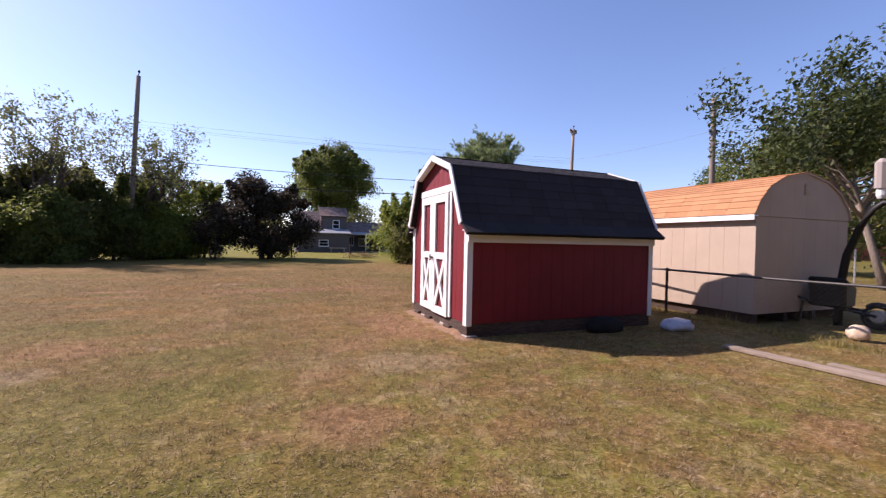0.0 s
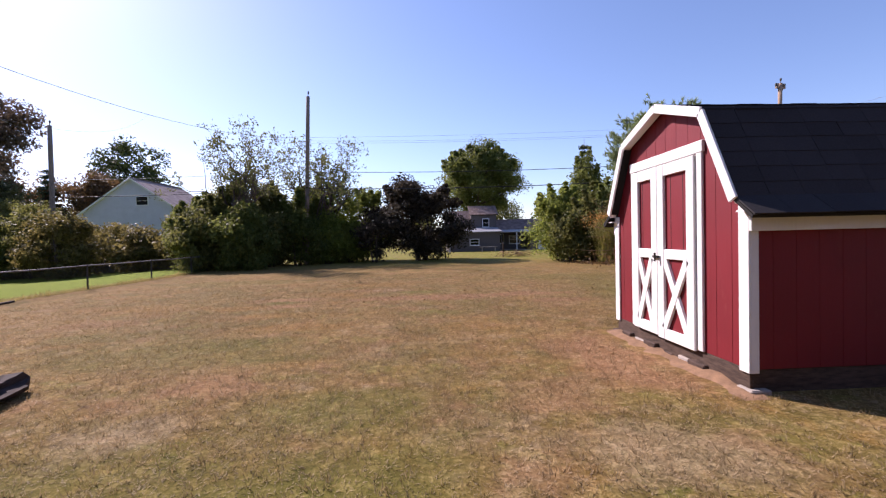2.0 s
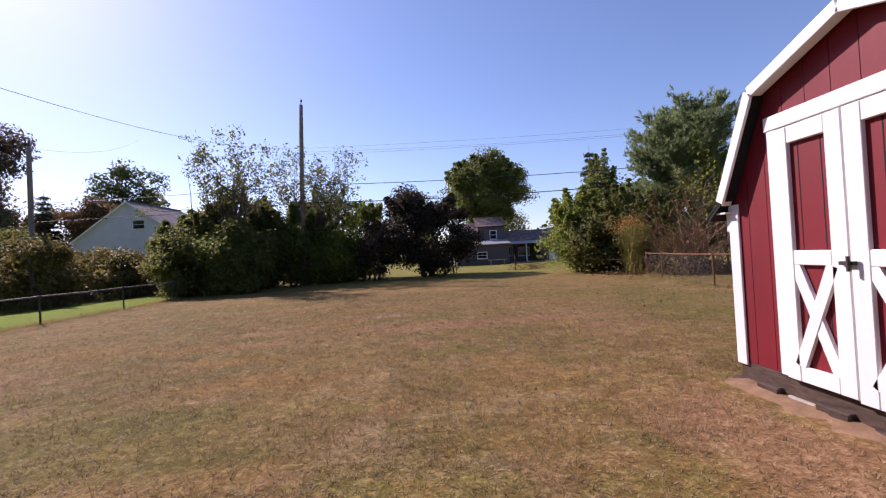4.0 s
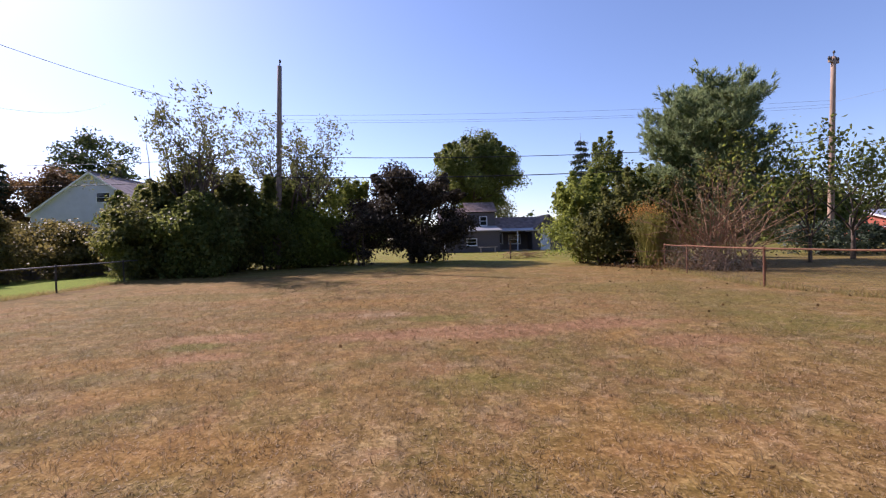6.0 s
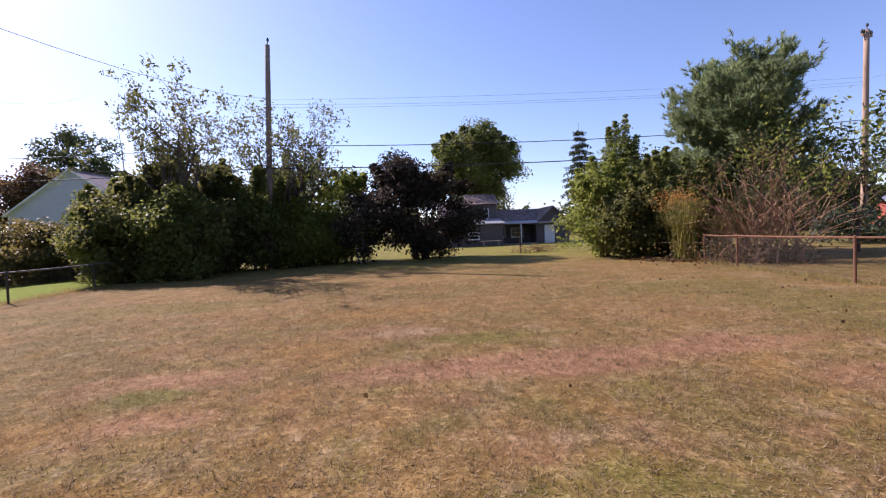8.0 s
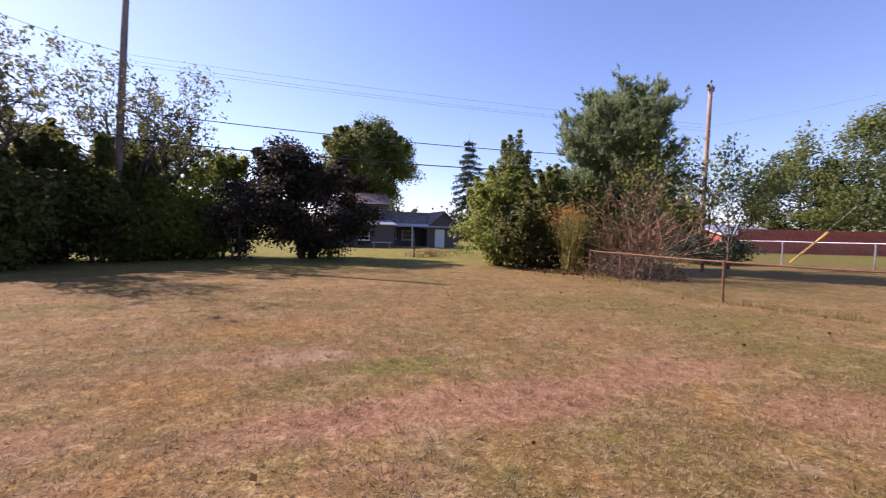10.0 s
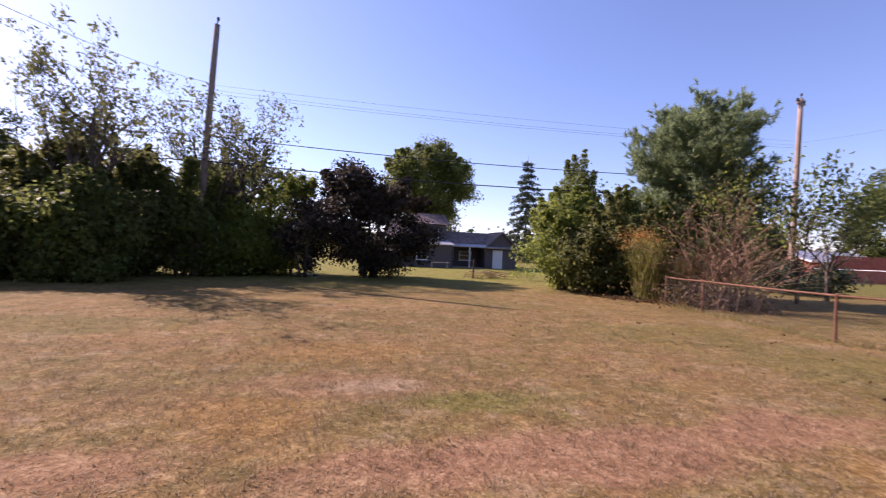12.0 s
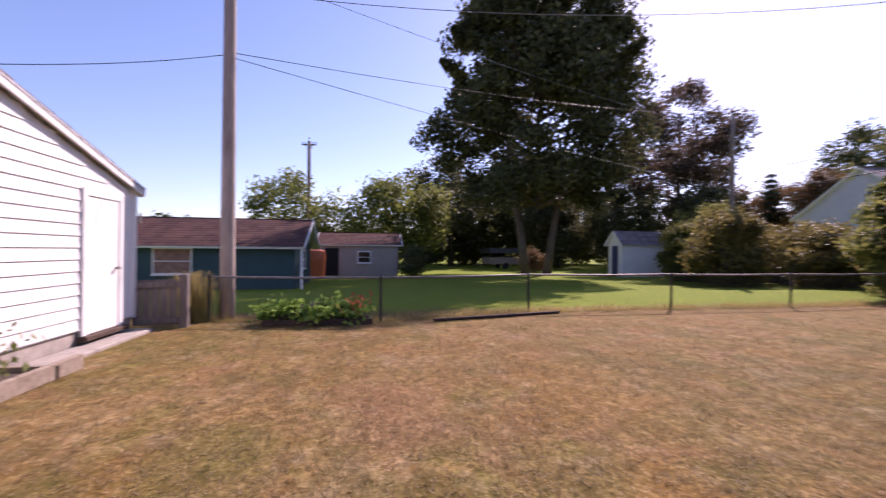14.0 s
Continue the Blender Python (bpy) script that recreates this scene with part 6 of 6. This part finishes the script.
log()
tagged(part("plank", G().beam((-9.95, 10.2, 0.03), (-10.62, 12.95, 0.03), 0.08, 0.045), M_TIE, bevel=0.008), "thin dark timber lying along the fence", "plank")
tagged(part("plank", G().beam((5.98, 3.32, 0.03), (6.12, 0.4, 0.03), 0.16, 0.045), M_BOARD, bevel=0.006), "weathered grey-brown plank lying in the grass", "plank")
tagged(part("plank", G().beam((6.3, 2.3, 0.03), (6.38, 0.3, 0.03), 0.12, 0.04), M_BOARD, bevel=0.006), "short weathered plank lying in the grass", "plank")


def lump(name, label, category, at, size, mat, seed, sub=3):
    bm = bmesh.new()
    bmesh.ops.create_icosphere(bm, subdivisions=sub, radius=1.0)
    for v in bm.verts:
        k = 1 + 0.22 * noise.noise(v.co * 1.8 + Vector((seed, 0, 0))) + 0.08 * noise.noise(v.co * 5 + Vector((0, seed, 0)))
        v.co = Vector((v.co.x * size[0] * k, v.co.y * size[1] * k, max(-0.55, v.co.z) * size[2] * k))
    me = bpy.data.meshes.new(name)
    for fa in bm.faces:
        fa.smooth = True
    bm.to_mesh(me)
    bm.free()
    ob = part(name, me, mat)
    ob.matrix_basis = pose(*at)
    return tagged(ob, label, category)


lump("plastic_bag", "crumpled pale blue-grey bag lying beside the shed", "bag", (6.45, 4.45, 0.07), (0.28, 0.2, 0.13), M_BAG, 2)
lump("dark_sack", "dark sack leaning by the shed wall", "sack", (5.15, 4.70, 0.08), (0.36, 0.14, 0.16), M_DARK, 5)
lump("ball", "faded tan ball lying on the grass", "ball", (8.5, 3.0, 0.11), (0.14, 0.14, 0.14), M_BALL, 9)


def wheelbarrow():
    root = thing("wheelbarrow", "black wheelbarrow tipped up behind the fence", "wheelbarrow", (9.85, 4.0, 0), -80)
    root.scale = (1.15, 1.15, 1.2)
    part("tray", G().prism([(-0.22, 0.28), (0.22, 0.28), (0.30, 0.58), (-0.24, 0.74)], -0.24, 0.24, "x"), M_IRON, root, bevel=0.03)
    wheel = part("wheel", G().tube([(0.55, -0.05, 0.2), (0.55, 0.05, 0.2)], 0.09, 12), M_GALV, root)
    ring = []
    for k in range(17):
        a = 2 * math.pi * k / 16
        ring.append((0.55 + 0.16 * math.cos(a), 0.0, 0.2 + 0.16 * math.sin(a)))
    part("tyre", G().tube(ring, 0.045, 8, caps=False), M_RUBBER, wheel, smooth=True)
    for s in (-0.2, 0.2):
        part("handle", G().tube([(0.55, s * 0.4, 0.2), (-0.1, s, 0.32), (-0.75, s * 1.3, 0.5)], 0.022, 6), M_IRON, root)
        part("leg", G().tube([(-0.3, s, 0.34), (-0.35, s, 0.0)], 0.02, 6), M_IRON, root)


wheelbarrow()


def lantern_hook():
    root = thing("lantern_hook", "thick black bent pole with a hanging grey lantern", "garden hook", (9.8, 3.85, 0))
    part("pole", G().tube([(0, 0.02, -0.05), (0, 0, 0.7), (0, -0.08, 1.3), (0, -0.26, 1.8), (0, -0.42, 2.1), (0, -0.56, 2.2), (0, -0.72, 2.16), (0, -0.84, 2.0)], [0.075, 0.07, 0.065, 0.06, 0.055, 0.05, 0.045, 0.03], 8), M_IRON, root, smooth=True)
    part("bracket", G().tube([(0, -0.52, 2.16), (0, -0.52, 2.28)], 0.02, 6), M_IRON, root)
    part("base", G().tube([(0, -0.52, 2.27), (0, -0.52, 2.32), (0, -0.52, 2.44)], [0.05, 0.07, 0.07], 10), M_WHITE, root, "white lantern base")
    part("lantern", G().tube([(0, -0.52, 2.441), (0, -0.52, 2.88), (0, -0.52, 2.95)], [0.10, 0.10, 0.04], 10), M_DULL, root, "grey lantern body", smooth=False)


lantern_hook()


def fence_weeds():
    """Uncut weeds and dry stalks at the feet of the fences and the hedge."""
    rng = np.random.default_rng(95)
    lines = (((8.3, 9.0), (8.44, 11.9)), ((8.44, 11.9), (7.74, 14.9)), ((7.74, 14.9), (8.36, 18.6)), ((8.36, 18.6), (8.8, 20.6)), ((7.74, 1.6), (7.78, 5.8)), ((7.78, 5.8), (8.2, 9.0)),
             ((-10.1, 9.3), (-10.95, 12.4)), ((-10.95, 12.4), (-10.95, 15.9)), ((-10.95, 15.9), (-11.0, 22.3)), ((-10.4, 6.3), (-10.1, 9.3)))
    v = []
    for (ax, ay), (bx, by) in lines:
        n = int(260 * math.hypot(bx - ax, by - ay))
        t = rng.uniform(0, 1, n)
        x, y = ax + (bx - ax) * t + rng.normal(size=n) * 0.10, ay + (by - ay) * t + rng.normal(size=n) * 0.10
        clump = 0.5 + 0.5 * np.sin(t * 23 + ax * 3) * np.sin(t * 9 + ay)
        h = rng.uniform(0.05, 0.17, n) * (0.5 + clump)
        a = rng.uniform(0, 6.28, n)
        w = rng.uniform(0.003, 0.007, n)
        z = np.array([ground_z(p, q) for p, q in zip(x, y)])
        p = np.stack([x, y, z], 1)
        s = np.stack([np.cos(a) * w, np.sin(a) * w, np.zeros(n)], 1)
        tip = p + np.stack([rng.normal(size=n) * 0.05, rng.normal(size=n) * 0.05, h], 1)
        v.append(np.stack([p - s, p + s, tip], 1).reshape(-1, 3))
    v = np.concatenate(v)
    tagged(part("fence_weeds", raw_mesh("fence_weeds", v, np.arange(len(v)), 3), L_STRAW), "uncut dry weeds at the feet of the fences", "weeds", kind="stuff")
    d = rng.uniform(0, 1, 2600)
    pos = np.stack([7.9 + 2.6 * d + rng.normal(size=2600) * 0.3, 22.6 - 3.6 * d + rng.normal(size=2600) * 0.5, np.abs(rng.normal(size=2600)) * 0.05 + 0.02], 1)
    tagged(part("leaf_litter", leaf_mesh("leaf_litter", pos, 0.09, rng, wide=0.7), L_RUSSET), "brown leaf litter under the bushes", "leaves", kind="stuff")


fence_weeds()


def iron_ornament():
    root = thing("iron_garden_ornament", "rusty black iron hoop over a spoked wheel behind the fence", "garden ornament", (9.6, 11.15, 0))
    hoop = []
    for k in range(17):
        a = math.radians(200 - k * 13.75)
        hoop.append((0.0 + 0.16 * math.cos(a), 0.42 * math.cos(a) * -1.0 + 0.0, 1.30 + 0.55 * math.sin(a)))
    part("hoop", G().tube(hoop, 0.024, 8), M_IRON, root, smooth=True)
    g = G().tube([(0, 0, 0.0), (0, 0, 0.78)], 0.016, 8)
    part("stand", g, M_IRON, root)
    for k in range(7):
        a = math.pi * 2 * k / 7 + 0.35
        part("spoke", G().tube([(0, 0, 0.72), (0.05 * math.cos(a), 0.40 * math.cos(a), 0.72 + 0.36 * math.sin(a))], [0.015, 0.010], 6), M_IRON, root)
    part("hub", G().tube([(-0.05, 0, 0.72), (0.05, 0, 0.72)], 0.035, 10), M_IRON, root)


iron_ornament()


def guy_guard():
    root = thing("guy_wire_guard", "slanting yellow plastic guy-wire guard on a steel wire", "guy wire", (30.0, 26.6, 0))
    part("guard", G().tube([(0, 0, 0.0), (0.0, -2.0, 2.0)], 0.06, 8), M_YELLOW, root)
    part("wire", G().tube([(0, 0.1, -0.1), (-0.4, -3.6, 3.6)], 0.012, 5), M_GALV, root)


guy_guard()
tagged(part("bin", G().tube([(-29.5, 6.0, -0.5), (-29.5, 6.0, 0.75), (-29.5, 6.0, 1.2), (-29.5, 6.0, 1.3)], [0.5, 0.6, 0.55, 0.3], 12), M_ORANGE), "orange plastic barrel beside the teal house", "barrel")


def trailer():
    root = thing("trailer", "pale flat trailer parked under the shade trees", "trailer", (-45.0, 23.0, -0.5), 12)
    part("body", G().box((-0.8, -1.9, 0.45), (0.8, 1.9, 1.15)), M_BOARD, root, bevel=0.05)
    part("cover", G().prism([(-0.9, 1.6), (0.9, 1.6), (0.8, 2.1), (-0.8, 2.1)], -2.0, 2.0, "y"), M_DARKSTEEL, root)
    for y in (-1.8, 1.8):
        part("post", G().box((-0.75, y - 0.04, 1.1), (-0.67, y + 0.04, 1.62)), M_DARKSTEEL, root)
        part("post", G().box((0.67, y - 0.04, 1.1), (0.75, y + 0.04, 1.62)), M_DARKSTEEL, root)
    for x in (-0.82, 0.82):
        part("wheel", G().tube([(x - 0.08, 0, 0.3), (x + 0.08, 0, 0.3)], 0.3, 14), M_RUBBER, root)


trailer()


def far_woods():
    """A ragged belt of distant trees all round, beyond the neighbours."""
    rng = np.random.default_rng(77)
    pos = []
    for k in range(340):
        a = 2 * math.pi * k / 340 + rng.normal() * 0.01
        r = rng.uniform(120, 150)
        h = rng.uniform(4.0, 9.0) * (1 + 0.3 * math.sin(5 * a))
        c = np.array([math.cos(a) * r, math.sin(a) * r, h * 0.5])
        pos.append(c + rng.normal(size=(70, 3)) * np.array([1.6, 1.6, h * 0.27]))
    pos = np.concatenate(pos)
    pos = pos[pos[:, 2] > 0]
    tagged(part("far_woods", leaf_mesh("far_woods", pos, 1.1, rng, wide=0.8), L_MAPLE), "distant dark green belt of trees", "woods", kind="stuff")


far_woods()
